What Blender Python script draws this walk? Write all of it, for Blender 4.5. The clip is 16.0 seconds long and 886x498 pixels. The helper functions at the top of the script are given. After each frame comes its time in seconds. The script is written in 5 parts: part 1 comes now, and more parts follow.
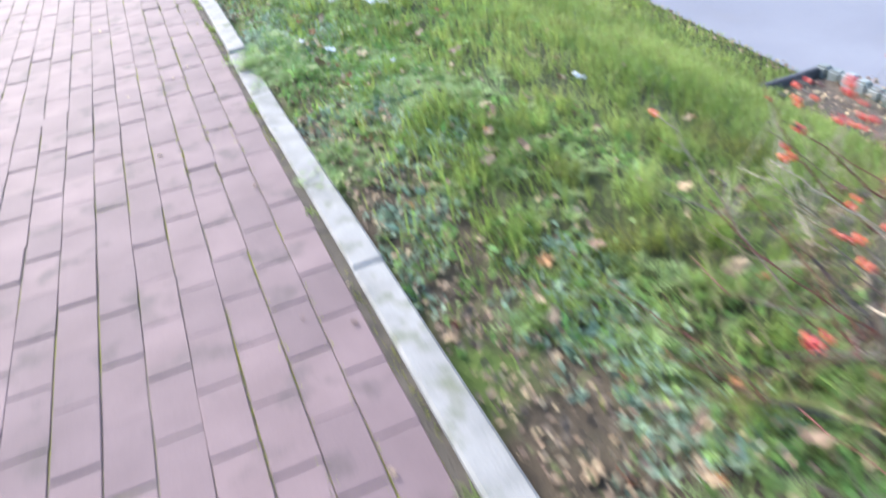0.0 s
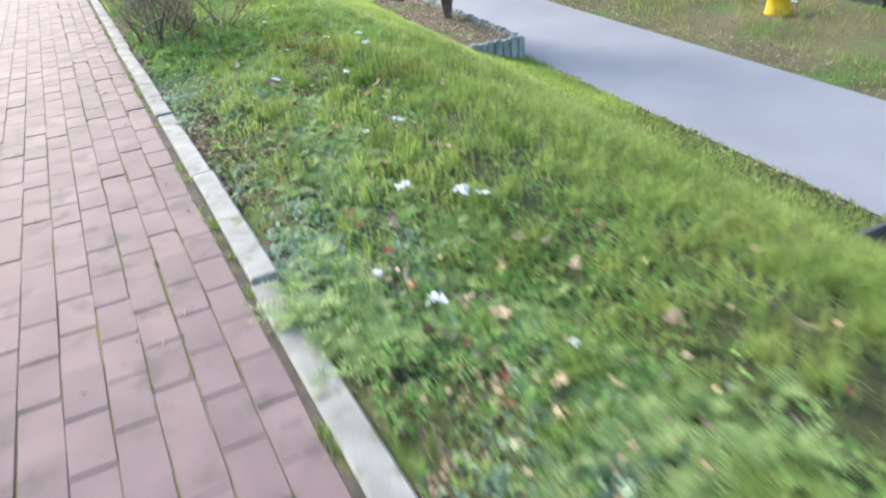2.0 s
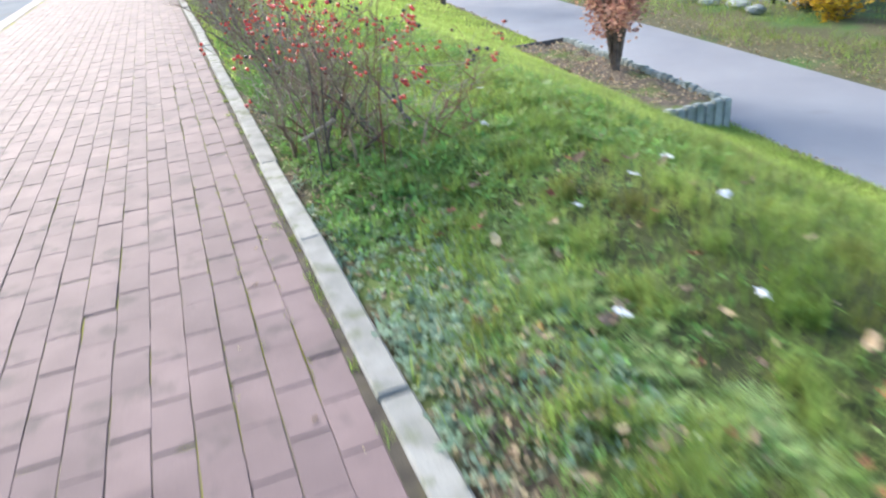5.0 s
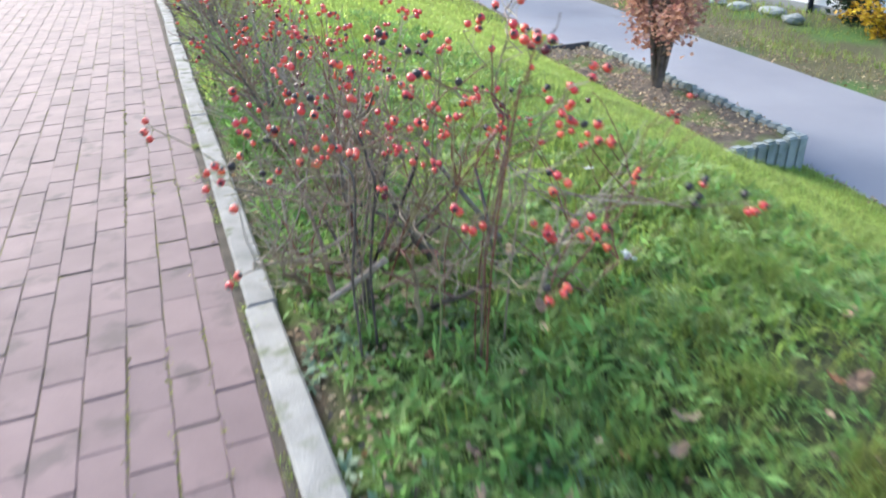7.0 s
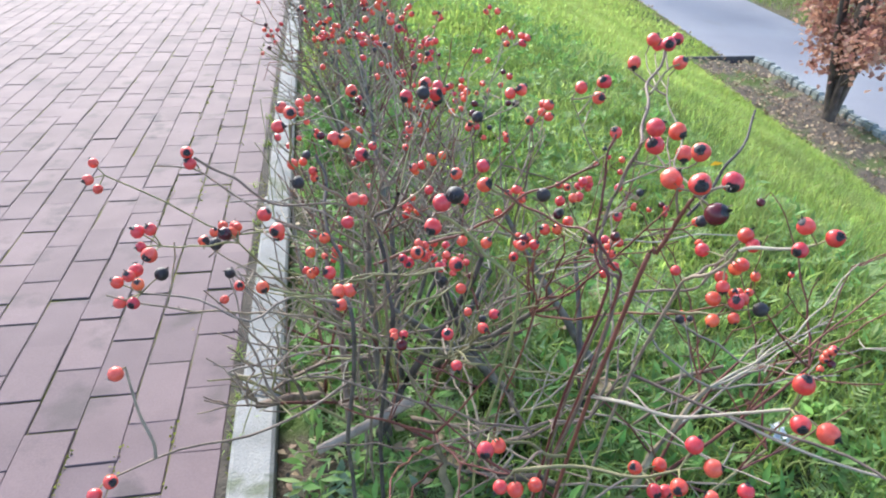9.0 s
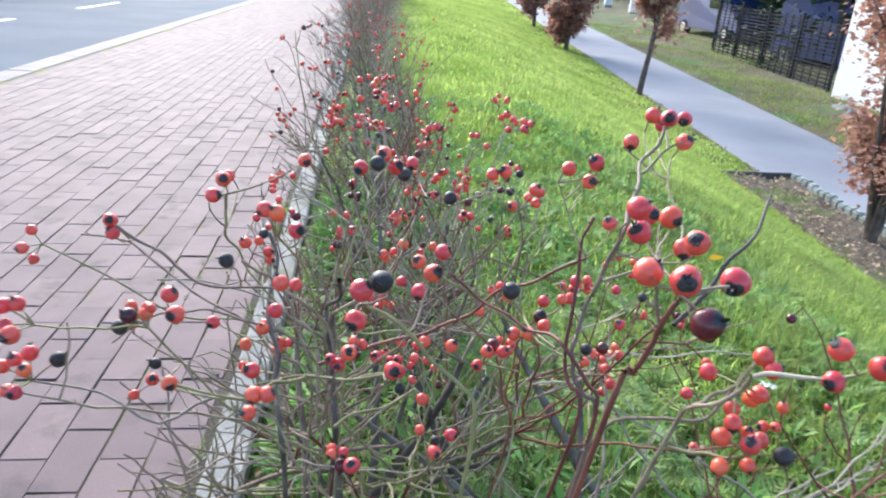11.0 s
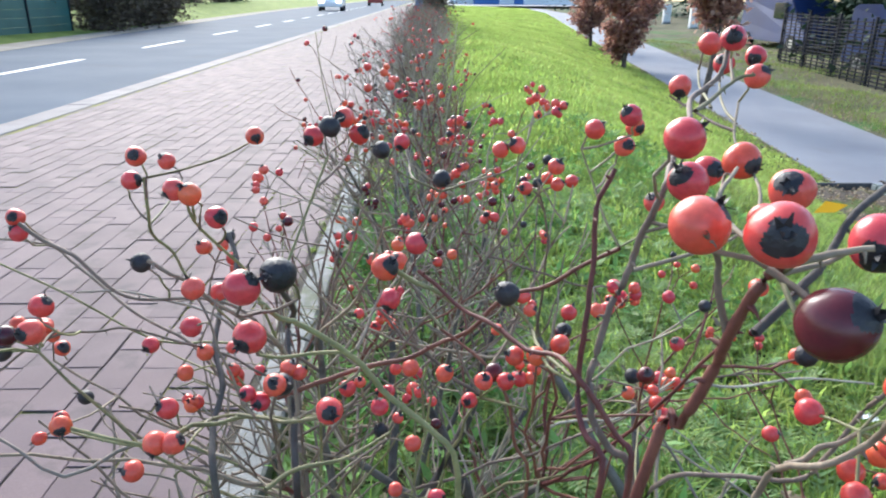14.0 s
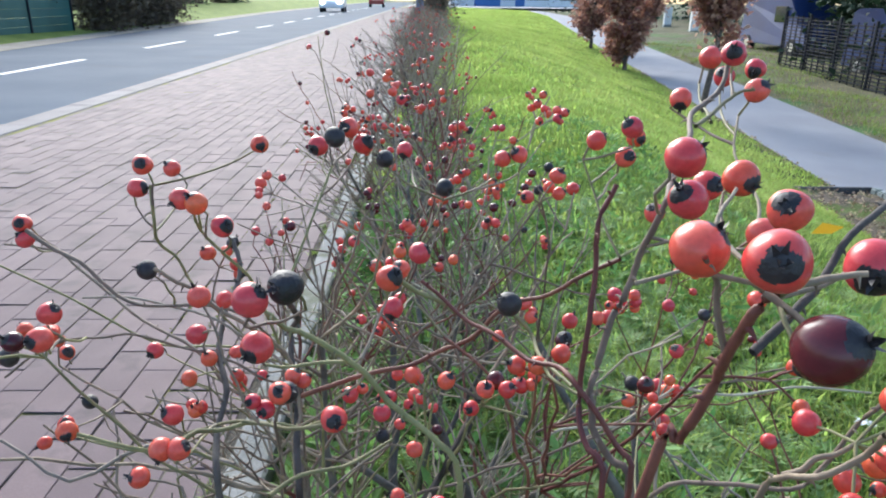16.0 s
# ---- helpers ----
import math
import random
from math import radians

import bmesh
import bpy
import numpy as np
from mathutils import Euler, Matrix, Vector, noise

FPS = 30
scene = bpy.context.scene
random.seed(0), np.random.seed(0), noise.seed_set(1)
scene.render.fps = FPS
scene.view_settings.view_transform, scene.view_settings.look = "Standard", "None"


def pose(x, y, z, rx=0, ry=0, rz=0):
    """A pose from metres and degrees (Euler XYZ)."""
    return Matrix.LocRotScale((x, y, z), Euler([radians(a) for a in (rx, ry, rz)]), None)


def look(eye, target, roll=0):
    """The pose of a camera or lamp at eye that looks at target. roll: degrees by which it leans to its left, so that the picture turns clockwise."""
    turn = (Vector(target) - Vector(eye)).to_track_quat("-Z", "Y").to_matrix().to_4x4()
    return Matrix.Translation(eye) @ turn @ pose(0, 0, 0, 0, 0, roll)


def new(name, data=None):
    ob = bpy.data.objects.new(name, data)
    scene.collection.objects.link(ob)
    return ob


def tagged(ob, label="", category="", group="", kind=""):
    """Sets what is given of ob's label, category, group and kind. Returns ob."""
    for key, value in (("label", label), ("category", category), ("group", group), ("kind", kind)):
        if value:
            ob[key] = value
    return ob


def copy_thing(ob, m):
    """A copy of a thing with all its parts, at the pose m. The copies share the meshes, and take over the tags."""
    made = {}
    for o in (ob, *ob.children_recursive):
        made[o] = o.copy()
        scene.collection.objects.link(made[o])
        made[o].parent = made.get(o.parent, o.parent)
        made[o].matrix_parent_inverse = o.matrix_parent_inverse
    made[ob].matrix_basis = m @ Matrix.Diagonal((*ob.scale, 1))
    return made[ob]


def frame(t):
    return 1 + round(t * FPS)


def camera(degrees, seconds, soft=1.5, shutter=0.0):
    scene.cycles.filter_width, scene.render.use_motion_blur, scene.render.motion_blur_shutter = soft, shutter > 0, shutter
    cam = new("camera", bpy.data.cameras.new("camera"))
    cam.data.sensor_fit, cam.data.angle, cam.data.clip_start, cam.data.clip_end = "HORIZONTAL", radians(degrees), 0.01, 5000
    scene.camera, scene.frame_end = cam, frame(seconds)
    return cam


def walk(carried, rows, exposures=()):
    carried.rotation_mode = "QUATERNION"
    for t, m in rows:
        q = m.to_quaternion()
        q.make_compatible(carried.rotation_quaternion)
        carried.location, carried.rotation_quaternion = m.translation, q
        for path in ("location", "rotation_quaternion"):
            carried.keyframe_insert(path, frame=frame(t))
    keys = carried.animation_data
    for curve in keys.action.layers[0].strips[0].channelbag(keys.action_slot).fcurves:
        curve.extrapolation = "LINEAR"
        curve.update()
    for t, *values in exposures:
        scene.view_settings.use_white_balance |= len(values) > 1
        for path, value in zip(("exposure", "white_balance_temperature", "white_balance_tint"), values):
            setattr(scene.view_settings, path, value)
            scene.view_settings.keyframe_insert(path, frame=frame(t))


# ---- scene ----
cam = camera(65.19, 16.0, soft=2.0, shutter=0.95)
PATH = [
    (0, -0.2531, 0.2908, 1.0572, 54.609, 6.171, -23.613),
    (0.5, -0.2555, 0.6437, 1.0687, 57.125, 6.708, -23.249),
    (1, -0.2850, 1.0132, 1.0902, 59.822, 6.541, -27.963),
    (1.5, -0.2555, 1.4283, 1.0813, 60.083, 5.067, -24.136),
    (2, -0.2431, 1.8841, 1.0668, 60.687, 4.473, -27.992),
    (2.5, -0.2567, 2.3026, 1.0676, 60.560, 2.787, -26.375),
    (3, -0.2673, 2.7070, 1.0560, 60.520, 2.342, -23.974),
    (3.5, -0.2919, 3.1184, 1.0634, 59.697, 1.184, -28.092),
    (4, -0.2617, 3.5332, 1.0713, 59.845, 2.533, -23.887),
    (4.5, -0.2774, 3.9486, 1.0791, 61.801, 5.539, -23.902),
    (5, -0.2510, 4.3934, 1.0797, 63.159, 5.386, -21.501),
    (7.5, 0.0145, 6.2361, 1.0881, 61.361, 1.469, -21.966),
    (8, 0.1333, 6.4245, 1.0611, 63.922, 0.251, -13.869),
    (8.5, 0.2080, 6.4983, 1.0655, 60.477, -2.125, -8.733),
    (9, 0.2154, 6.5373, 1.0591, 60.036, -1.478, -9.529),
    (9.5, 0.2331, 6.5315, 1.0649, 65.504, -2.266, -8.809),
    (12, 0.3678, 6.7615, 0.9265, 68.250, -2.180, -2.584),
    (12.5, 0.3835, 6.7947, 0.9080, 68.297, -1.321, -0.248),
    (13, 0.3943, 6.8130, 0.9001, 68.722, -1.588, 0.771),
    (13.5, 0.3965, 6.8153, 0.9031, 69.982, -0.274, -0.217),
    (14, 0.4019, 6.8116, 0.9011, 70.045, -0.415, -1.368),
    (14.5, 0.4010, 6.8105, 0.9045, 70.452, -0.407, -1.998),
    (15, 0.3990, 6.8096, 0.9025, 70.164, -0.070, -1.351),
    (15.5, 0.4001, 6.8090, 0.9074, 70.359, -0.812, -1.400),
    (16, 0.3994, 6.8078, 0.9088, 70.166, -0.697, -1.287),
]
walk(cam, [(t, pose(*r)) for t, *r in PATH], [(0.0, 1.86, 6050, 13), (2.0, 1.69, 6450, 8), (5.0, 1.68, 6350, 8), (7.5, 1.64, 6150, 10), (9.5, 1.62, 6000, 9), (12.0, 1.52, 5950, 8), (13.5, 1.42, 5950, 7), (16.0, 1.17, 5900, 6)])

# ---------------------------------------------------------------- world and light
world = bpy.data.worlds.new("sky")
scene.world = world
world.use_nodes = True
wn = world.node_tree
sky = wn.nodes.new("ShaderNodeTexSky")
sky.sky_type, sky.sun_disc = "NISHITA", False
sky.sun_elevation, sky.sun_rotation = radians(31), radians(-18)
sky.air_density, sky.dust_density, sky.ozone_density = 1.0, 2.0, 1.0
wn.links.new(sky.outputs[0], wn.nodes["Background"].inputs[0])
wn.nodes["Background"].inputs[1].default_value = 0.15
sun = new("sun", bpy.data.lights.new("sun", "SUN"))
sun.data.energy, sun.data.angle, sun.data.color = 1.9, radians(30), (1.0, 0.95, 0.88)
sun.matrix_world = look((-5.5, 16.9, 10.7), (0, 0, 0))


# ---------------------------------------------------------------- materials
def mat(name, dark, light, scale=6.0, fine=120.0, rough=0.8, bump=0.25, dist=0.004, vary=0.0, spec=0.4, through_light=0.0,
        third=None, third_scale=2.0, third_at=0.6, metal=0.0):
    """Two noises in world space, one broad for the tone and one fine for grain and relief; vary shifts each piece."""
    m = bpy.data.materials.new(name)
    m.use_nodes = True
    nt = m.node_tree
    b = nt.nodes["Principled BSDF"]
    link = nt.links.new
    geo = nt.nodes.new("ShaderNodeNewGeometry")
    broad = nt.nodes.new("ShaderNodeTexNoise")
    broad.inputs["Scale"].default_value, broad.inputs["Detail"].default_value = scale, 4
    grain = nt.nodes.new("ShaderNodeTexNoise")
    grain.inputs["Scale"].default_value, grain.inputs["Detail"].default_value = fine, 3
    link(geo.outputs["Position"], broad.inputs["Vector"])
    link(geo.outputs["Position"], grain.inputs["Vector"])
    ramp = nt.nodes.new("ShaderNodeValToRGB")
    ramp.color_ramp.elements[0].position, ramp.color_ramp.elements[1].position = 0.3, 0.7
    ramp.color_ramp.elements[0].color, ramp.color_ramp.elements[1].color = (*dark, 1), (*light, 1)
    link(broad.outputs["Fac"], ramp.inputs["Fac"])
    col = ramp.outputs["Color"]
    if third:
        n3 = nt.nodes.new("ShaderNodeTexNoise")
        n3.inputs["Scale"].default_value, n3.inputs["Detail"].default_value = third_scale, 6
        link(geo.outputs["Position"], n3.inputs["Vector"])
        step = nt.nodes.new("ShaderNodeMapRange")
        step.inputs["From Min"].default_value, step.inputs["From Max"].default_value = third_at, third_at + 0.12
        link(n3.outputs["Fac"], step.inputs["Value"])
        mix = nt.nodes.new("ShaderNodeMix")
        mix.data_type = "RGBA"
        link(step.outputs["Result"], mix.inputs["Factor"])
        link(col, mix.inputs["A"])
        mix.inputs["B"].default_value = (*third, 1)
        col = mix.outputs["Result"]
    hsv = nt.nodes.new("ShaderNodeHueSaturation")
    tone = nt.nodes.new("ShaderNodeMapRange")
    tone.inputs["To Min"].default_value, tone.inputs["To Max"].default_value = 0.8, 1.2
    link(grain.outputs["Fac"], tone.inputs["Value"])
    val = tone.outputs["Result"]
    if vary:
        info = nt.nodes.new("ShaderNodeObjectInfo")
        both = nt.nodes.new("ShaderNodeMath")
        both.operation = "ADD"
        link(info.outputs["Random"], both.inputs[0])
        link(geo.outputs["Random Per Island"], both.inputs[1])
        wrap = nt.nodes.new("ShaderNodeMath")
        wrap.operation = "FRACT"
        link(both.outputs[0], wrap.inputs[0])
        shift = nt.nodes.new("ShaderNodeMapRange")
        shift.inputs["To Min"].default_value, shift.inputs["To Max"].default_value = 1 - vary, 1 + vary
        link(wrap.outputs[0], shift.inputs["Value"])
        mul = nt.nodes.new("ShaderNodeMath")
        mul.operation = "MULTIPLY"
        link(val, mul.inputs[0])
        link(shift.outputs["Result"], mul.inputs[1])
        val = mul.outputs[0]
        hue = nt.nodes.new("ShaderNodeMapRange")
        hue.inputs["To Min"].default_value, hue.inputs["To Max"].default_value = 0.5 - vary * 0.06, 0.5 + vary * 0.06
        link(wrap.outputs[0], hue.inputs["Value"])
        link(hue.outputs["Result"], hsv.inputs["Hue"])
    link(val, hsv.inputs["Value"])
    link(col, hsv.inputs["Color"])
    link(hsv.outputs["Color"], b.inputs["Base Color"])
    b.inputs["Roughness"].default_value = rough
    b.inputs["Specular IOR Level"].default_value = spec
    b.inputs["Metallic"].default_value = metal
    if bump:
        bp = nt.nodes.new("ShaderNodeBump")
        bp.inputs["Strength"].default_value, bp.inputs["Distance"].default_value = bump, dist
        link(grain.outputs["Fac"], bp.inputs["Height"])
        link(bp.outputs["Normal"], b.inputs["Normal"])
    if through_light:
        tr = nt.nodes.new("ShaderNodeBsdfTranslucent")
        link(hsv.outputs["Color"], tr.inputs["Color"])
        mx = nt.nodes.new("ShaderNodeMixShader")
        mx.inputs[0].default_value = through_light
        link(b.outputs[0], mx.inputs[1])
        link(tr.outputs[0], mx.inputs[2])
        link(mx.outputs[0], nt.nodes["Material Output"].inputs["Surface"])
    return m


PAVER = mat("paver_red_concrete", (0.132, 0.091, 0.094), (0.175, 0.123, 0.126), 5, 260, 0.78, 0.35, 0.0012, 0.13, 0.38,
            third=(0.098, 0.073, 0.073), third_scale=7, third_at=0.56)
JOINT = mat("joint_sand_and_moss", (0.115, 0.10, 0.075), (0.185, 0.157, 0.118), 9, 200, 0.95, 0.5, 0.004,
            third=(0.15, 0.15, 0.02), third_scale=3.5, third_at=0.48)
KERB = mat("kerb_concrete", (0.19, 0.19, 0.175), (0.31, 0.305, 0.285), 9, 180, 0.85, 0.8, 0.004, 0.1,
           third=(0.14, 0.15, 0.10), third_scale=11, third_at=0.55)
SOIL = mat("soil_with_moss", (0.045, 0.035, 0.022), (0.11, 0.085, 0.055), 7, 90, 0.95, 0.9, 0.012,
           third=(0.07, 0.11, 0.02), third_scale=2.2, third_at=0.47)
GAP_SOIL = mat("dark_gap_soil", (0.04, 0.034, 0.026), (0.095, 0.08, 0.06), 12, 120, 0.95, 0.8, 0.006,
               third=(0.12, 0.12, 0.02), third_scale=3.2, third_at=0.6)
FAR_TURF = mat("far_turf", (0.15, 0.20, 0.034), (0.26, 0.32, 0.06), 1.5, 60, 0.95, 0.9, 0.02)
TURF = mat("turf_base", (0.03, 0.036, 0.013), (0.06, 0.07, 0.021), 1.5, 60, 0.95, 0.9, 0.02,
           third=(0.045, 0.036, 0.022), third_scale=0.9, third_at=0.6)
VERGE = mat("rough_verge", (0.072, 0.076, 0.032), (0.155, 0.132, 0.072), 0.9, 40, 0.95, 0.9, 0.02,
            third=(0.065, 0.14, 0.026), third_scale=0.6, third_at=0.52)
GRASS = mat("grass_blade", (0.15, 0.235, 0.045), (0.36, 0.45, 0.125), 1.4, 30, 0.55, 0, 0, 0.3, 0.3, 0.5,
            third=(0.175, 0.185, 0.045), third_scale=2.3, third_at=0.57)
LAWN = mat("mown_lawn_blade", (0.29, 0.415, 0.078), (0.52, 0.63, 0.165), 0.9, 30, 0.6, 0, 0, 0.3, 0.25, 0.58)
GRASS_DRY = mat("dry_grass_blade", (0.25, 0.22, 0.09), (0.33, 0.30, 0.12), 3, 30, 0.6, 0, 0, 0.3, 0.3, 0.3)
WEED = mat("weed_leaf", (0.115, 0.245, 0.055), (0.27, 0.42, 0.115), 3, 160, 0.6, 0.3, 0.002, 0.3, 0.4, 0.4)
WEED_GREY = mat("grey_weed_leaf", (0.20, 0.30, 0.19), (0.34, 0.44, 0.30), 4, 160, 0.6, 0.3, 0.002, 0.25, 0.4, 0.25)
WEED_PALE = mat("feathery_weed_leaf", (0.18, 0.29, 0.085), (0.36, 0.47, 0.19), 2.2, 160, 0.65, 0.3, 0.002, 0.3, 0.35, 0.35)
MOSS = mat("yellow_moss", (0.14, 0.16, 0.012), (0.27, 0.27, 0.03), 20, 200, 0.95, 0.8, 0.004, 0.2)
LEAF_TAN = mat("fallen_leaf_tan", (0.28, 0.19, 0.11), (0.46, 0.35, 0.23), 20, 150, 0.7, 0.3, 0.002, 0.35, 0.4, 0.15)
LEAF_RUST = mat("fallen_leaf_rust", (0.26, 0.10, 0.045), (0.40, 0.19, 0.09), 20, 150, 0.65, 0.3, 0.002, 0.3, 0.4, 0.2)
SCRAP = mat("white_paper", (0.72, 0.73, 0.74), (0.85, 0.85, 0.86), 30, 200, 0.7, 0.2, 0.002, 0.05, 0.4, 0.2)
BARK_GREY = mat("grey_cane_bark", (0.06, 0.05, 0.043), (0.165, 0.142, 0.118), 40, 400, 0.75, 0.5, 0.001, 0.35)
BARK_BROWN = mat("brown_cane_bark", (0.15, 0.11, 0.08), (0.31, 0.235, 0.17), 40, 400, 0.65, 0.4, 0.001, 0.3)
BARK_GREEN = mat("olive_cane_bark", (0.15, 0.138, 0.058), (0.28, 0.25, 0.118), 40, 400, 0.6, 0.3, 0.001, 0.25)
BARK_RED = mat("red_cane_bark", (0.11, 0.032, 0.026), (0.21, 0.072, 0.05), 40, 400, 0.55, 0.3, 0.001, 0.25)
BARK_PALE = mat("pale_grey_twig_bark", (0.24, 0.20, 0.155), (0.42, 0.36, 0.28), 40, 400, 0.7, 0.4, 0.001, 0.3)
CANE = {"grey": BARK_GREY, "pale": BARK_PALE, "brown": BARK_BROWN, "green": BARK_GREEN, "red": BARK_RED}
HIP_RED = mat("hip_red_skin", (0.64, 0.055, 0.047), (0.75, 0.10, 0.08), 60, 500, 0.27, 0.08, 0.0006, 0.15, 0.5)
HIP_ORANGE = mat("hip_orange_skin", (0.64, 0.065, 0.04), (0.75, 0.115, 0.06), 60, 500, 0.27, 0.08, 0.0006, 0.15, 0.5)
HIP_WINE = mat("hip_wine_skin", (0.06, 0.008, 0.013), (0.125, 0.014, 0.021), 60, 500, 0.27, 0.1, 0.0006, 0.2, 0.5)
HIP_BLACK = mat("withered_black_skin", (0.012, 0.011, 0.014), (0.04, 0.032, 0.035), 120, 500, 0.5, 0.6, 0.001, 0.3, 0.5)
ASPHALT = mat("road_asphalt", (0.060, 0.087, 0.124), (0.080, 0.11, 0.15), 0.8, 300, 0.85, 0.4, 0.002, 0, 0.14,
              third=(0.07, 0.088, 0.11), third_scale=0.5, third_at=0.6)
PATHWAY = mat("path_asphalt", (0.205, 0.21, 0.236), (0.26, 0.265, 0.288), 0.7, 250, 0.7, 0.35, 0.002, 0, 0.4,
              third=(0.22, 0.22, 0.235), third_scale=1.1, third_at=0.6)
ROAD_PAINT = mat("white_road_paint", (0.62, 0.62, 0.60), (0.8, 0.8, 0.78), 5, 150, 0.7, 0.2, 0.002)
GUTTER = mat("gutter_concrete", (0.24, 0.25, 0.255), (0.31, 0.32, 0.325), 3, 150, 0.8, 0.3, 0.002, 0.06)
ROAD_KERB = mat("worn_flat_kerb", (0.155, 0.14, 0.142), (0.205, 0.185, 0.185), 3, 150, 0.8, 0.4, 0.003, 0.12)
SAND = mat("sandy_shoulder", (0.28, 0.24, 0.19), (0.38, 0.34, 0.28), 2, 90, 0.95, 0.5, 0.01)
PALISADE = mat("weathered_concrete_palisade", (0.20, 0.235, 0.23), (0.34, 0.37, 0.36), 7, 120, 0.9, 0.5, 0.004, 0.2,
               third=(0.11, 0.14, 0.10), third_scale=4, third_at=0.58)
PLANK = mat("dark_wet_plank", (0.05, 0.052, 0.058), (0.10, 0.10, 0.11), 10, 150, 0.6, 0.4, 0.003, 0.1)
LITTER = mat("leaf_litter_soil", (0.075, 0.06, 0.045), (0.17, 0.135, 0.10), 14, 60, 0.95, 1.0, 0.02,
             third=(0.11, 0.15, 0.035), third_scale=1.6, third_at=0.5)
TRUNK = mat("tree_bark", (0.075, 0.058, 0.048), (0.17, 0.13, 0.105), 12, 120, 0.9, 0.8, 0.008, 0.1)
TREE_LEAF = mat("withered_tree_leaf", (0.36, 0.18, 0.135), (0.54, 0.32, 0.245), 5, 60, 0.7, 0.2, 0.003, 0.35, 0.3, 0.45)
BRUSH = mat("bare_brush", (0.07, 0.055, 0.04), (0.15, 0.125, 0.085), 2, 40, 0.9, 0, 0, 0.35, 0.3, 0.2)
CONIFER = mat("dark_conifer", (0.012, 0.03, 0.014), (0.03, 0.06, 0.03), 1.5, 30, 0.7, 0, 0, 0.4, 0.3, 0.2)
FENCE_GREEN = mat("dark_green_panel", (0.016, 0.085, 0.075), (0.03, 0.13, 0.12), 1.2, 60, 0.5, 0.2, 0.003, 0.12)
FENCE_DARK = mat("dark_fence_paint", (0.010, 0.012, 0.018), (0.02, 0.023, 0.032), 3, 60, 0.8, 0.1, 0.002, 0.15, 0.15)
FENCE_BROWN = mat("dark_brown_boards", (0.05, 0.035, 0.03), (0.10, 0.07, 0.06), 3, 60, 0.7, 0.3, 0.003, 0.2)
WHITE_WALL = mat("white_render", (0.74, 0.75, 0.78), (0.84, 0.85, 0.87), 0.6, 60, 0.85, 0.3, 0.003)
ROOF = mat("grey_roof_sheet", (0.16, 0.17, 0.19), (0.24, 0.25, 0.27), 1, 40, 0.6, 0.2, 0.003)
YELLOW = mat("yellow_plastic", (0.62, 0.36, 0.008), (0.78, 0.50, 0.02), 3, 90, 0.5, 0.1, 0.002)
YELLOW_LEAF = mat("yellow_leaf", (0.50, 0.32, 0.02), (0.68, 0.46, 0.05), 6, 60, 0.6, 0.1, 0.002, 0.3, 0.3, 0.3)
BLUE_PAINT = mat("blue_car_paint", (0.013, 0.03, 0.11), (0.02, 0.045, 0.16), 0.8, 20, 0.5, 0, 0, 0, 0.25)
BLUE_PANEL = mat("blue_sheet", (0.04, 0.12, 0.36), (0.06, 0.17, 0.45), 0.5, 20, 0.5, 0, 0)
BLUE_GREY = mat("blue_grey_post", (0.12, 0.15, 0.23), (0.18, 0.21, 0.31), 2, 60, 0.5, 0.1, 0.002)
WHITE_PAINT = mat("white_car_paint", (0.78, 0.78, 0.79), (0.85, 0.85, 0.86), 0.8, 20, 0.25, 0, 0, 0, 0.6)
RED_PAINT = mat("red_car_paint", (0.22, 0.02, 0.02), (0.30, 0.03, 0.03), 0.8, 20, 0.25, 0, 0, 0, 0.6)
DARK_GLASS = mat("dark_car_glass", (0.015, 0.018, 0.022), (0.03, 0.035, 0.04), 0.5, 20, 0.08, 0, 0, 0, 0.7)
TYRE = mat("tyre_rubber", (0.012, 0.012, 0.012), (0.025, 0.025, 0.025), 10, 60, 0.85, 0.2, 0.002)
ALLOY = mat("alloy_rim", (0.4, 0.4, 0.42), (0.55, 0.55, 0.57), 10, 60, 0.35, 0, 0, 0, 0.5, metal=1.0)
LAMP_GLASS = mat("clear_lamp_lens", (0.75, 0.75, 0.75), (0.85, 0.85, 0.85), 10, 60, 0.1, 0, 0)
LAMP_LIT = mat("lit_lamp_lens", (0.75, 0.75, 0.75), (0.85, 0.85, 0.85), 10, 60, 0.1, 0, 0)
lens = LAMP_LIT.node_tree.nodes["Principled BSDF"].inputs
lens["Emission Color"].default_value, lens["Emission Strength"].default_value = (1.0, 0.95, 0.85, 1), 6.0
RED_LENS = mat("red_lamp_lens", (0.45, 0.02, 0.02), (0.55, 0.03, 0.03), 10, 60, 0.2, 0, 0)


# ---------------------------------------------------------------- builders
def fill(name, verts, faces, mats, index=None, smooth=False):
    """A mesh from arrays of corners and faces."""
    me = bpy.data.meshes.new(name)
    me.from_pydata(np.asarray(verts).tolist(), [], [list(map(int, f)) for f in faces])
    for m in (mats if isinstance(mats, (list, tuple)) else [mats]):
        me.materials.append(m)
    if index is not None:
        me.polygons.foreach_set("material_index", np.asarray(index, dtype=np.int32))
    if smooth:
        me.polygons.foreach_set("use_smooth", np.ones(len(me.polygons), dtype=bool))
    else:
        me.shade_flat()
    me.update()
    return me


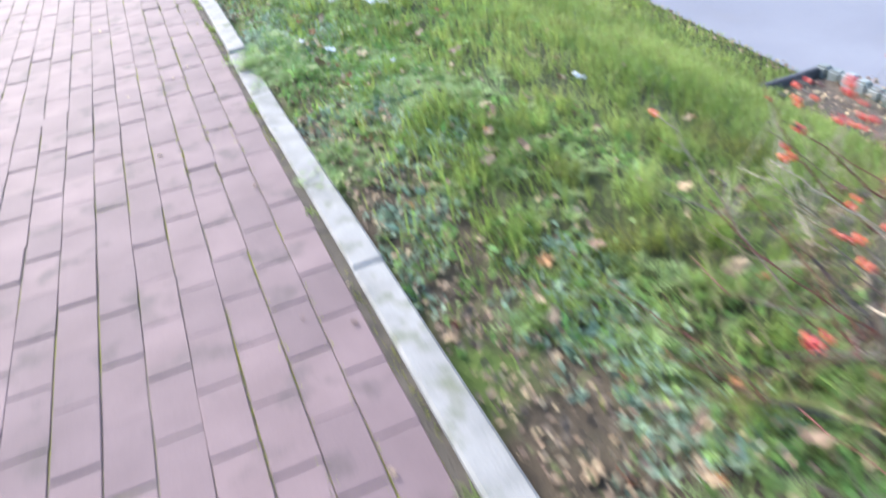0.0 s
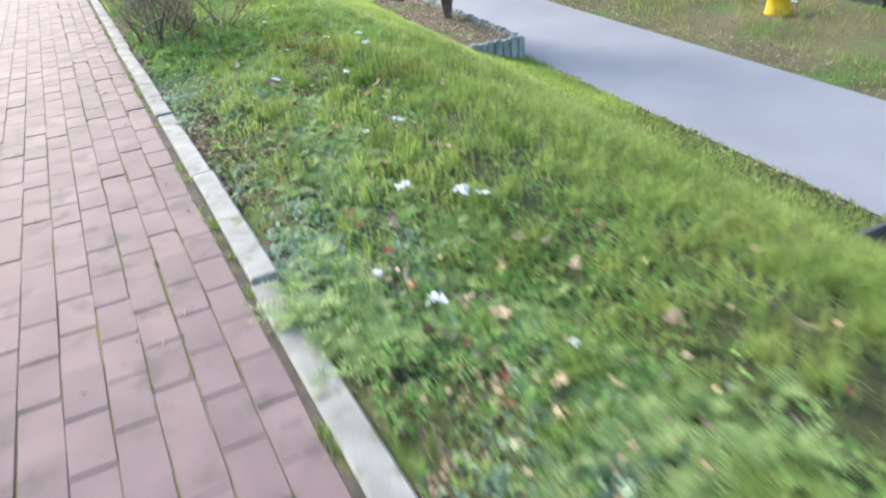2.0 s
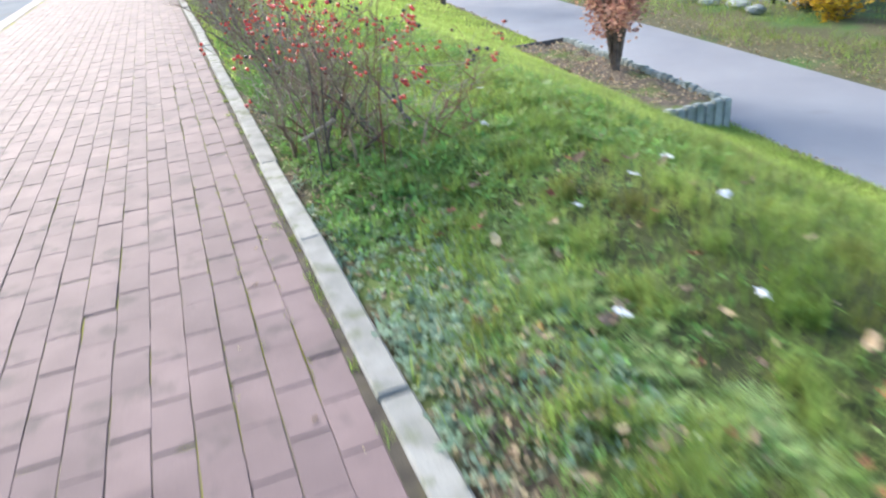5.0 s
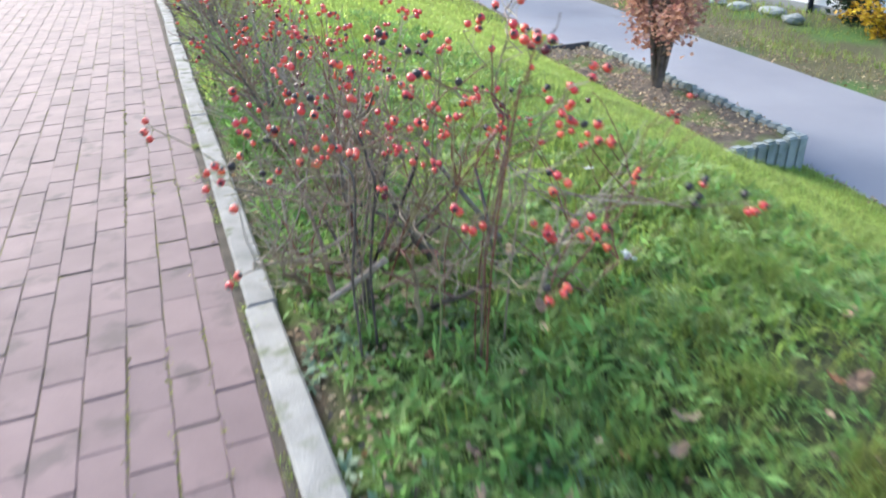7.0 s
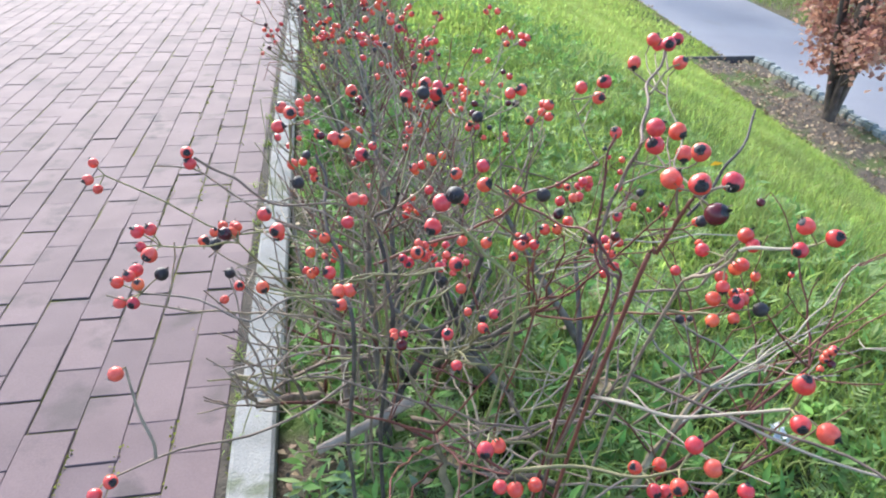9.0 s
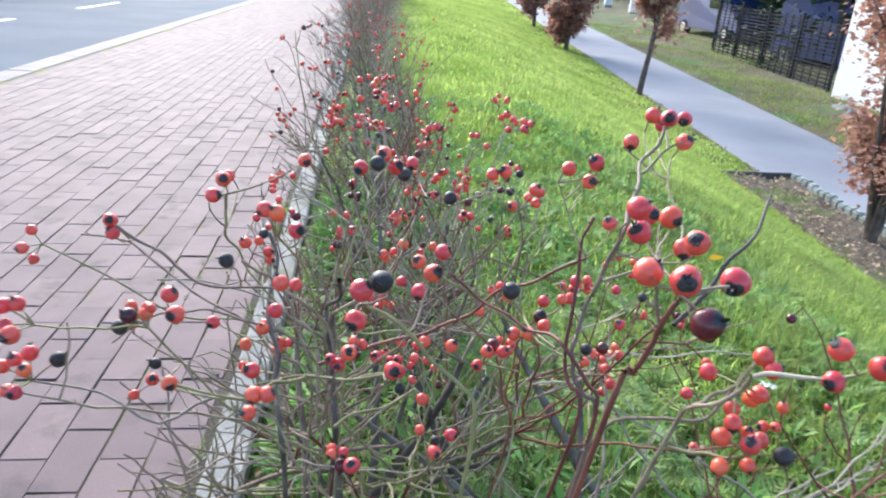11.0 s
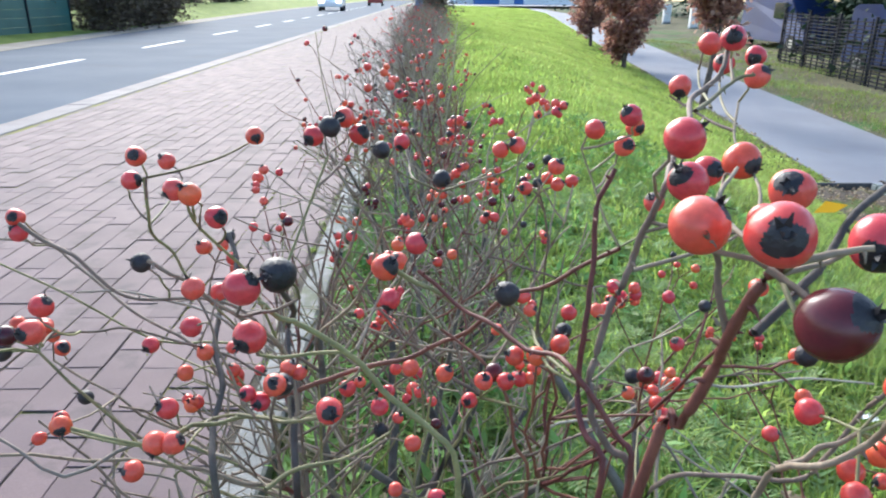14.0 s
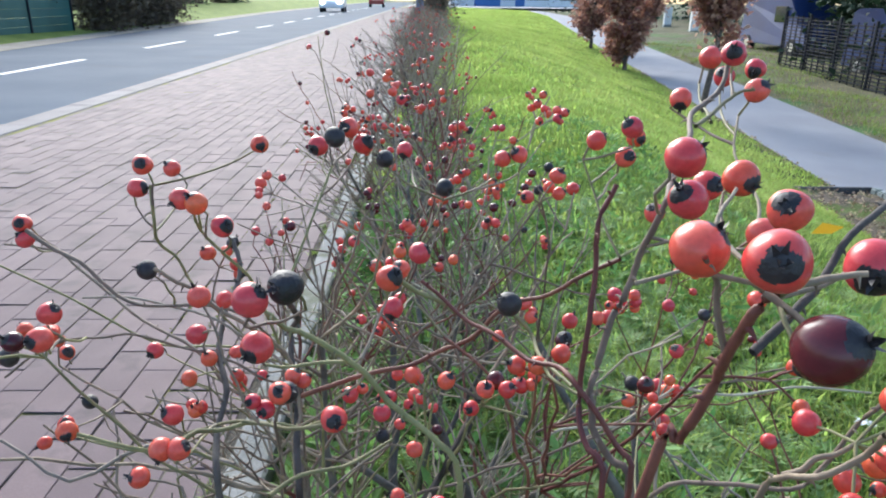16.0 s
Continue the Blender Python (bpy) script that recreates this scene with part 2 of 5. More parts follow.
def bulk(name, verts, tris, material, flat=False):
    """A large triangle mesh from numpy arrays."""
    me = bpy.data.meshes.new(name)
    verts, tris = np.asarray(verts, np.float32), np.asarray(tris, np.int32)
    me.vertices.add(len(verts))
    me.vertices.foreach_set("co", verts.ravel())
    me.loops.add(tris.size)
    me.loops.foreach_set("vertex_index", tris.ravel())
    me.polygons.add(len(tris))
    me.polygons.foreach_set("loop_start", np.arange(0, tris.size, 3, dtype=np.int32))
    me.materials.append(material)
    me.update(calc_edges=True)
    if flat:
        me.shade_flat()
    return me


def put(name, me, parent=None, m=None):
    ob = new(name, me)
    if parent is not None:
        ob.parent = parent
    if m is not None:
        ob.matrix_basis = m
    return ob


def part(name, bm, material, parent, label=""):
    me = bpy.data.meshes.new(name)
    bm.to_mesh(me)
    bm.free()
    me.materials.append(material)
    return tagged(put(name, me, parent), label)


def box(x0, x1, y0, y1, z0, z1, bevel=0.0, bm=None):
    own = bm is None
    bm = bmesh.new() if own else bm
    got = bmesh.ops.create_cube(bm, size=1, matrix=Matrix.Translation(((x0 + x1) / 2, (y0 + y1) / 2, (z0 + z1) / 2))
                                @ Matrix.Diagonal((x1 - x0, y1 - y0, z1 - z0, 1)))
    if bevel:
        edges = list({e for v in got["verts"] for e in v.link_edges})
        bmesh.ops.bevel(bm, geom=edges, offset=bevel, segments=2, affect="EDGES")
    return bm


def rod(a, b, r0, r1, sides=8, bm=None):
    bm = bmesh.new() if bm is None else bm
    a, b = Vector(a), Vector(b)
    turn = (b - a).to_track_quat("Z", "Y").to_matrix().to_4x4()
    bmesh.ops.create_cone(bm, cap_ends=True, segments=sides, radius1=r0, radius2=r1, depth=(b - a).length,
                          matrix=Matrix.Translation((a + b) / 2) @ turn)
    return bm


def tubes(lines, sides):
    """One mesh of tapered tubes; each line is (points, radii)."""
    vs, fs, n = [], [], 0
    ring = np.linspace(0, 2 * np.pi, sides, endpoint=False)
    for pts, rad in lines:
        p = np.asarray(pts, float)
        k = len(p)
        tan = np.gradient(p, axis=0)
        tan /= np.maximum(np.linalg.norm(tan, axis=1, keepdims=True), 1e-9)
        ref = np.where(np.abs(tan[:, 2:3]) > 0.9, np.array([[1.0, 0, 0]]), np.array([[0, 0, 1.0]]))
        u = np.cross(tan, ref)
        u /= np.maximum(np.linalg.norm(u, axis=1, keepdims=True), 1e-9)
        w = np.cross(tan, u)
        r = np.asarray(rad, float)[:, None, None]
        v = p[:, None, :] + r * (u[:, None, :] * np.cos(ring)[None, :, None] + w[:, None, :] * np.sin(ring)[None, :, None])
        vs.append(v.reshape(-1, 3))
        a = np.arange(k - 1)[:, None] * sides + np.arange(sides)[None, :] + n
        b = np.arange(k - 1)[:, None] * sides + (np.arange(sides)[None, :] + 1) % sides + n
        t1 = np.stack([a, b, b + sides], -1).reshape(-1, 3)
        t2 = np.stack([a, b + sides, a + sides], -1).reshape(-1, 3)
        fs += [t1, t2]
        n += k * sides
    return np.concatenate(vs), np.concatenate(fs)


def smoothed(points, n):
    """Catmull-Rom through the given points."""
    p = np.asarray(points, float)
    p = np.vstack([2 * p[0] - p[1], p, 2 * p[-1] - p[-2]])
    out = []
    for i in range(1, len(p) - 2):
        for t in np.linspace(0, 1, n, endpoint=False):
            a, b, c, d = p[i - 1:i + 3]
            out.append(0.5 * (2 * b + (c - a) * t + (2 * a - 5 * b + 4 * c - d) * t * t + (3 * b - a - 3 * c + d) * t ** 3))
    out.append(p[-2])
    return np.array(out)


def leaves_mesh(name, centre, size, rng, material, lift=0.35, length=1.6):
    """Many small folded leaves, four triangles each, at the given centres."""
    n = len(centre)
    yaw, pitch = rng.uniform(0, 2 * np.pi, n), rng.normal(lift, 0.45, n)
    d = np.stack([np.cos(yaw) * np.cos(pitch), np.sin(yaw) * np.cos(pitch), np.sin(pitch)], 1)
    s = np.stack([-np.sin(yaw), np.cos(yaw), np.zeros(n)], 1)
    roll = rng.normal(0, 0.5, n)[:, None]
    up = np.cross(d, s)
    s = s * np.cos(roll) + up * np.sin(roll)
    up = np.cross(d, s)
    z = np.asarray(size)[:, None]
    droop = rng.uniform(-0.35, 0.1, n)[:, None]
    v = np.stack([centre, centre + z * (d * 0.5 * length + s * 0.5 + up * 0.14), centre + z * (d * 0.55 * length),
                  centre + z * (d * 0.5 * length - s * 0.5 + up * 0.14), centre + z * (d * length + up * droop)], 1)
    base = np.arange(n)[:, None] * 5
    t = np.concatenate([base + np.array([[0, 1, 2]]), base + np.array([[0, 2, 3]]), base + np.array([[1, 4, 2]]), base + np.array([[2, 4, 3]])])
    return bulk(name, v.reshape(-1, 3), t, material)


# ---------------------------------------------------------------- the lie of the land
def path_left(y):
    return 4.9 + 0.078 * y


def path_right(y):
    return 7.42 + 0.067 * y


def path_z(y):
    return np.minimum(-1.965 + 0.0275 * np.asarray(y, float), -0.25)


def lawn_z(x, y):
    x, y = np.asarray(x, float), np.asarray(y, float)
    crest = np.clip(0.8 + 0.12 * (y - 2), 0.7, 1.5)
    top = 0.062 * np.clip((x - 0.08) / 0.45, 0, 1) ** 0.7 + 0.012 * np.sin(x * 5 + y * 2.3) + 0.012 * np.sin(y * 3.7 - x * 2)
    s = np.clip((x - crest) / (path_left(y) - 0.1 - crest), 0, 1)
    fall = 0.45 * s + 0.55 * (3 * s * s - 2 * s ** 3)
    return top * (1 - s) + (path_z(y) + 0.03) * fall - 0.03


def sheet(name, xs, ys, z, material, smooth=True):
    """A ground surface over rows y, whose x limits may change with y."""
    grid = [[(x(y) if callable(x) else x) for x in xs] for y in ys]
    vs = [(x, y, float(z(x, y))) for y, row in zip(ys, grid) for x in row]
    n = len(xs)
    fs = [(j * n + i, j * n + i + 1, (j + 1) * n + i + 1, (j + 1) * n + i) for j in range(len(ys) - 1) for i in range(n - 1)]
    return put(name, fill(name, vs, fs, material, smooth=smooth))


far_rows = [-40, -15, -5, 0, 3, 6, 9, 12, 15, 18, 22, 26, 30, 36, 44, 54, 66, 80, 100, 140]
tagged(put("ground", fill("ground", [(-900, -900, -2.6), (900, -900, -2.6), (900, 1500, -2.6), (-900, 1500, -2.6)], [(0, 1, 2, 3)], VERGE)),
       "rough grassy open land reaching the horizon", "ground", kind="structure")
near_rows = list(np.arange(-6, 30, 0.25)) + list(np.arange(30, 96, 2.0))
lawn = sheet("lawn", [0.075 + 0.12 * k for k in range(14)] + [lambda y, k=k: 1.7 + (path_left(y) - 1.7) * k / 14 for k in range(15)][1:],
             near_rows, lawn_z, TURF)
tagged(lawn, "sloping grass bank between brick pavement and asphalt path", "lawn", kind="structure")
soil = sheet("soil_strip", [0.078, 0.16, 0.25, 0.36, 0.5], list(np.arange(-3, 40, 0.25)), lambda x, y: lawn_z(x, y) + 0.006, SOIL)
tagged(soil, "bare dark soil strip with moss beside the kerb", "soil", kind="structure")
path = sheet("asphalt_path", [path_left, lambda y: (path_left(y) + path_right(y)) / 2, path_right], far_rows,
             lambda x, y: path_z(y), PATHWAY)
tagged(path, "pale grey asphalt footpath below the grass bank", "path", kind="structure")


def verge_z(x, y):
    return path_z(y) - 0.02 + 0.07 * math.sin(x * 1.7 + y * 0.9) * min(1, max(0, (x - path_right(y)) / 1.5)) + 0.015 * max(0, x - path_right(y))


verge = sheet("verge", [lambda y, k=k: path_right(y) + k for k in (0, 0.5, 1.2, 2.0, 3.0, 4.2, 6, 9, 15, 40, 120, 500)],
              far_rows[:-2] + [100, 200, 600], lambda x, y: verge_z(x, y) if x < 30 else -0.9, VERGE)
tagged(verge, "rough verge of dry and green grass beyond the path", "verge", kind="structure")


def road_far(y):
    return -7.45 - 0.07 * (y - 20) if y < 60 else -10.25 - 0.03 * (y - 60)


road = sheet("road", [road_far, lambda y: (road_far(y) - 2.74) / 2, -2.74], far_rows + [220], lambda x, y: -0.1, ASPHALT)
tagged(road, "blue-grey asphalt two-lane road", "road", kind="structure")
shoulder = sheet("road_shoulder", [lambda y: road_far(y) - 0.9, lambda y: road_far(y)], far_rows + [220], lambda x, y: -0.095, SAND)
tagged(shoulder, "pale sandy shoulder along the road edge", "shoulder", kind="structure")
bank = sheet("far_verge", [lambda y: -600, lambda y: road_far(y) - 12, lambda y: road_far(y) - 4, lambda y: road_far(y) - 0.9], far_rows + [220, 900],
             lambda x, y: -0.1 + (0.5 if x < road_far(y) - 3.9 else 0), FAR_TURF)
tagged(bank, "green grass verge on the far side of the road", "verge", kind="structure")

gap = sheet("kerb_gap", [-0.031, -0.016, 0.002], list(np.arange(-3, 60, 1.0)), lambda x, y: -0.0015, GAP_SOIL)
tagged(gap, "dark soil in the gap between pavers and kerb", "soil", kind="structure")

# white dashes of the centre line
dash_mesh = fill("lane_dash", [(-0.06, -1.2, 0), (0.06, -1.2, 0), (0.06, 1.2, 0), (-0.06, 1.2, 0)], [(0, 1, 2, 3)], ROAD_PAINT)
for k in range(14):
    y = 17.5 + 5.2 * k
    d = put("lane_dash", dash_mesh, None, pose(-5.22 - 0.012 * (y - 17), y, -0.096))
    tagged(d, "white painted centre-line dash on the asphalt", "road marking", "centre line dashes", "structure")

# joint bed under the pavers and the forecourt where the lawn ends
bed = put("pavement", fill("pavement", [(-2.5, -12, -0.0042), (0.0, -12, -0.0042), (0.0, 140, -0.0042), (-2.5, 140, -0.0042)], [(0, 1, 2, 3)], JOINT))
tagged(bed, "red-pink concrete block pavement with mossy joints", "pavement", kind="structure")
court = put("forecourt", fill("forecourt", [(-2, 92, 0.02), (30, 92, 0.02), (34, 150, 0.02), (-2, 150, 0.02)], [(0, 1, 2, 3)], GUTTER))
tagged(court, "pale concrete forecourt where the lawn ends", "forecourt", kind="structure")


# ---------------------------------------------------------------- planters, trees
def palisade_planter(name, y0, y1, inset, label):
    """A tree bed held by short concrete posts, open to the bank."""
    top = empty(name, (path_left(y0) - inset, y0, float(path_z(y0))))
    z0 = float(path_z(y0))
    rise = 0.42
    xl = path_left(y0) - 0.06
    loc = Vector((path_left(y0), y0, z0))
    n = 9
    post = box(-0.062, 0.062, -0.05, 0.05, -0.3, rise, 0.018)
    me = bpy.data.meshes.new("palisade")
    post.to_mesh(me)
    post.free()
    me.materials.append(PALISADE)
    for k in range(n):
        put("palisade", me, top, pose(xl - 0.07 - 0.13 * k - loc.x, 0, 0.012 * math.sin(k * 2.3)))
    m = int((y1 - y0) / 0.14)
    for k in range(m):
        y = y0 + 0.14 * (k + 1)
        put("palisade", me, top, pose(path_left(y) - 0.06 - loc.x, y - y0, float(path_z(y)) - z0 - 0.03 + 0.012 * math.sin(k * 1.7), 0, 0, 90))
    zt = float(path_z(y1)) + 0.36 - z0
    xr = path_left(y1) - 0.05 - loc.x
    part("plank", box(xr - 1.35, xr, y1 - y0, y1 - y0 + 0.06, zt - 0.22, zt, 0.012), PLANK, top, "dark wet edging plank")
    rng = np.random.default_rng(int(y0 * 10))
    xs = np.linspace(-1.05, -0.08, 10)
    ys = np.linspace(0.06, y1 - y0, 26)
    vs = [(x + 0.078 * y, y, 0.34 + 0.0275 * y * 0.6 + 0.02 * rng.normal() + 0.10 * max(0, -x - 0.5)) for y in ys for x in xs]
    fs = [(j * 10 + i, j * 10 + i + 1, (j + 1) * 10 + i + 1, (j + 1) * 10 + i) for j in range(25) for i in range(9)]
    put("bed", fill("bed", vs, fs, LITTER, smooth=True), top)
    return tagged(top, label, "planter")


def empty(name, at):
    e = new(name)
    e.location = at
    return e


def hornbeam(name, x, y, z, height, spread, leaves, seed, label, lean=0.0, clear=0.7):
    """A young upright tree that keeps its withered leaves."""
    rng = np.random.default_rng(seed)
    top = empty(name, (x, y, z))
    lines, tips = [], []
    h = height
    tr = np.array([[lean * t * h + 0.03 * rng.normal() * t, 0.03 * rng.normal() * t, t * h] for t in np.linspace(0, 1, 9)])
    tr[0] = (0, 0, -0.08)
    thick = 0.02 + 0.014 * h
    lines.append((tr, np.linspace(thick, thick * 0.2, 9)))
    for k in range(5 if h < 3.7 else 0):
        a = k * 1.26 + 0.4
        fork = smoothed([(0.02 * math.cos(a), 0.02 * math.sin(a), 0.05), (0.09 * math.cos(a), 0.09 * math.sin(a), 0.45), (0.2 * math.cos(a), 0.2 * math.sin(a), 1.1),
                         (0.33 * math.cos(a), 0.33 * math.sin(a), 2.0)], 4)
        lines.append((fork, np.linspace(thick * 0.62, thick * 0.2, len(fork))))
    for k in range(int(14 + spread * 16)):
        t = rng.uniform(clear / h, 0.95)
        p = tr[0] + (tr[-1] - tr[0]) * t
        a = rng.uniform(0, 2 * np.pi)
        ln = spread * (0.55 + 0.55 * rng.random()) * (1.05 - 0.55 * abs(t - 0.4))
        steep = rng.uniform(0.7, 1.9)
        end = p + np.array([math.cos(a) * ln, math.sin(a) * ln, ln * steep])
        mid = (p + end) / 2 + np.array([0, 0, -0.12 * ln]) + rng.normal(0, 0.03, 3)
        pts = smoothed([p, mid, end], 3)
        lines.append((pts, np.linspace(thick * 0.42, thick * 0.07, len(pts))))
        for q in range(5):
            s = pts[rng.integers(2, len(pts))]
            e = s + rng.normal(0, 0.13 * spread + 0.05, 3) + np.array([0, 0, 0.1])
            lines.append(([s, (s + e) / 2 + rng.normal(0, 0.01, 3), e], [thick * 0.12, thick * 0.08, thick * 0.04]))
            tips += [s, e, (s + e) / 2]
    v, f = tubes(lines[:1], 10)
    put("trunk", bulk("trunk", v, f, TRUNK), top)
    v, f = tubes(lines[1:], 5)
    tagged(put("branching", bulk("branching", v, f, TRUNK), top), kind="stuff")
    tips = np.array(tips)
    c = tips[rng.integers(0, len(tips), leaves)] + rng.normal(0, 0.07 + 0.04 * spread, (leaves, 3))
    c = c[c[:, 2] > clear * 0.75]
    put("crown", leaves_mesh("crown", c, rng.uniform(0.035, 0.065, len(c)) * (1 + 1.0 * (y > 20)), rng, TREE_LEAF, -0.2, 1.3), top)
    return tagged(top, label, "tree", "young trees along the path")


palisade_planter("tree_planter", 10.6, 14.9, 0.14, "concrete palisade tree bed with leaf litter on the bank")
palisade_planter("tree_planter", 0.2, 4.4, 0.3, "palisade tree bed with dark plank and fallen leaves")
hornbeam("tree", 5.42, 12.75, -1.33, 3.6, 0.74, 17000, 3, "young upright tree with withered brown leaves in a planter", 0.01, 0.42)
hornbeam("tree", 6.35, 21.8, -1.42, 3.8, 0.6, 5000, 5, "slender leaning young tree with brown leaves", 0.1, 1.25)
hornbeam("tree", 6.55, 28.8, -1.2, 3.8, 0.85, 14000, 7, "bushy upright tree with withered brown leaves on grass", 0.0, 0.2)
hornbeam("tree", 7.1, 36.0, -1.0, 3.9, 0.78, 10000, 8, "bushy upright tree with withered brown leaves on grass", 0.0, 0.2)


# ---------------------------------------------------------------- beyond the path
def panel_fence(name, a, b, height, label, board, solid, step=2.4):
    """Posts and panels from a to b; wire panels have rods, solid ones boards."""
    a, b = Vector(a), Vector(b)
    n = max(1, round((b - a).length / step))
    top = empty(name, a)
    for k in range(n + 1):
        p = (b - a) * (k / n)
        part("post", box(p.x - 0.035, p.x + 0.035, p.y - 0.035, p.y + 0.035, p.z - 0.3, p.z + height + 0.06, 0.006), FENCE_DARK, top)
    ang = math.atan2(b.y - a.y, b.x - a.x)
    ln = (b - a).length / n
    rows = 9 if solid else int(height / 0.1)
    rise = (height - 0.05) / rows
    slat = bpy.data.meshes.new("slat")
    bm = box(0.04, ln - 0.04, -0.012, 0.012, 0, rise - 0.004 if solid else 0.035, 0.003)
    bm.to_mesh(slat)
    bm.free()
    slat.materials.append(board)
    bar = bpy.data.meshes.new("bar")
    bm = box(-0.005, 0.005, -0.018, 0.018, 0.03, height, 0)
    bm.to_mesh(bar)
    bm.free()
    bar.materials.append(board)
    for k in range(n):
        m = Matrix.Translation((b - a) * (k / n)) @ Matrix.Rotation(ang, 4, "Z")
        for q in range(rows):
            put("slat", slat, top, m @ Matrix.Translation((0, 0, 0.05 + rise * q)))
        for q in range(0 if solid else 5):
            put("bar", bar, top, m @ Matrix.Translation((0.2 + (ln - 0.4) * q / 4, 0, 0)))
    return tagged(top, label, "fence")


panel_fence("fence", (11.8, 23.2, -1.35), (12.75, 31.6, -1.15), 1.75, "dark slatted metal panel fence behind the verge", FENCE_DARK, False)
panel_fence("fence", (11.9, 5.0, -1.72), (11.75, 13.4, -1.5), 1.7, "dark brown horizontal board fence behind the verge", FENCE_BROWN, True)
panel_fence("green_fence", (-9.3, 12.0, -0.1), (-9.3, 27.0, -0.1), 1.9, "dark green ribbed panel fence across the road", FENCE_GREEN, True, 2.3)

# white outbuilding between the fences
shed = empty("outbuilding", (11.5, 14.4, -1.62))
part("wall", box(0, 6, 0.8, 8.2, -0.3, 3.0, 0.01), WHITE_WALL, shed)
part("roof", box(-0.25, 6.2, 0.5, 8.5, 3.0, 3.15, 0.02), ROOF, shed)
part("plinth", box(-0.04, 0.0, 0.8, 8.2, -0.3, 0.28, 0.005), GUTTER, shed)
for y in (1.6, 3.4, 6.2):
    w = part("downpipe", rod((-0.09, y, 0), (-0.09, y, 3.0), 0.05, 0.05), FENCE_DARK, shed, "dark upright pipe")
tagged(shed, "white rendered outbuilding with grey roof and dark pipes", "building")


def pale_heap():
    rng = np.random.default_rng(11)
    for k in range(9):
        bm = bmesh.new()
        bmesh.ops.create_icosphere(bm, subdivisions=2, radius=1)
        for v in bm.verts:
            v.co *= 1 + 0.3 * noise.noise(v.co * 1.7 + Vector((k * 5, 0, 0))) + 0.12 * noise.noise(v.co * 4.1)
            v.co = Vector((v.co.x * (0.16 + 0.02 * (k % 4)), v.co.y * (0.2 + 0.035 * (k * 3 % 5)), v.co.z * 0.1))
        me = bpy.data.meshes.new("stone")
        bm.to_mesh(me)
        bm.free()
        me.materials.append(PALISADE)
        ob = put("stone", me, None, pose(10.75 + rng.uniform(-0.2, 0.2), 15.6 + 0.68 * k, -1.46 + 0.016 * k, 0, 0, rng.uniform(0, 40)))
        tagged(ob, "pale grey rubble stone lying on the verge", "stone", "rubble along the wall")


pale_heap()


def lathe(profile, seg=20):
    vs, fs = [], []
    for r, z in profile:
        vs += [(r * math.cos(2 * math.pi * k / seg), r * math.sin(2 * math.pi * k / seg), z) for k in range(seg)]
    for j in range(len(profile) - 1):
        fs += [(j * seg + k, j * seg + (k + 1) % seg, (j + 1) * seg + (k + 1) % seg, (j + 1) * seg + k) for k in range(seg)]
    return vs, fs


bucket = empty("bucket", (10.45, 10.2, float(path_z(10.2)) + 0.0))
v, f = lathe([(0.01, 0.0), (0.215, 0.0), (0.215, 0.03), (0.2, 0.05), (0.165, 0.4), (0.175, 0.405), (0.175, 0.43), (0.155, 0.435), (0.01, 0.435)])
put("body", fill("body", v, f, YELLOW, smooth=True), bucket)
v, f = lathe([(0.178, 0.395), (0.188, 0.4), (0.188, 0.425), (0.178, 0.43)])
put("rim", fill("rim", v, f, YELLOW, smooth=True), bucket)
tagged(bucket, "yellow plastic bucket standing on the rough verge", "bucket")
for a, b, r in (((10.9, 11.2, -1.6), (11.75, 13.9, -0.5), 0.022), ((11.2, 10.4, -1.62), (10.6, 12.6, -1.52), 0.02)):
    tagged(put("pole", fill("pole", *(lambda t: (t[0], t[1]))(tubes([(smoothed([a, (Vector(a) + Vector(b)) / 2, b], 4), [r] * 9)], 8)), WHITE_WALL)),
           "thin white pole leaning against the fence", "pole")


def leafy_shrub(name, at, size, count, leaf, material, label, seed, stems=9):
    rg = np.random.default_rng(seed)
    top = empty(name, at)
    lines, tips = [], []
    for k in range(stems):
        a, r = rg.uniform(0, 2 * np.pi), rg.uniform(0.3, 1) * size[0]
        end = np.array([math.cos(a) * r, math.sin(a) * r * size[1] / size[0], size[2] * rg.uniform(0.6, 1)])
        pts = smoothed([(0.1 * end[0], 0.1 * end[1], -0.05), end * (0.4, 0.4, 0.55) + rg.normal(0, 0.04, 3), end], 3)
        lines.append((pts, np.linspace(0.02, 0.005, len(pts))))
        for q in range(7):
            s = pts[rg.integers(1, len(pts))]
            e = s + rg.normal(0, 0.22 * size[2], 3) * (1, 1, 0.7)
            lines.append(([s, (s + e) / 2 + rg.normal(0, 0.02, 3), e], [0.007, 0.005, 0.003]))
            tips += [s, e, (s + e) / 2]
    v, f = tubes(lines, 5)
    tagged(put("branching", bulk("branching", v, f, TRUNK), top), kind="stuff")
    tips = np.array(tips)
    c = tips[rg.integers(0, len(tips), count)] + rg.normal(0, 0.09 * size[2], (count, 3))
    c[:, 2] = np.abs(c[:, 2])
    put("foliage", leaves_mesh("foliage", c, rg.uniform(0.6, 1.3, count) * leaf, rg, material), top)
    return tagged(top, label, "shrub")


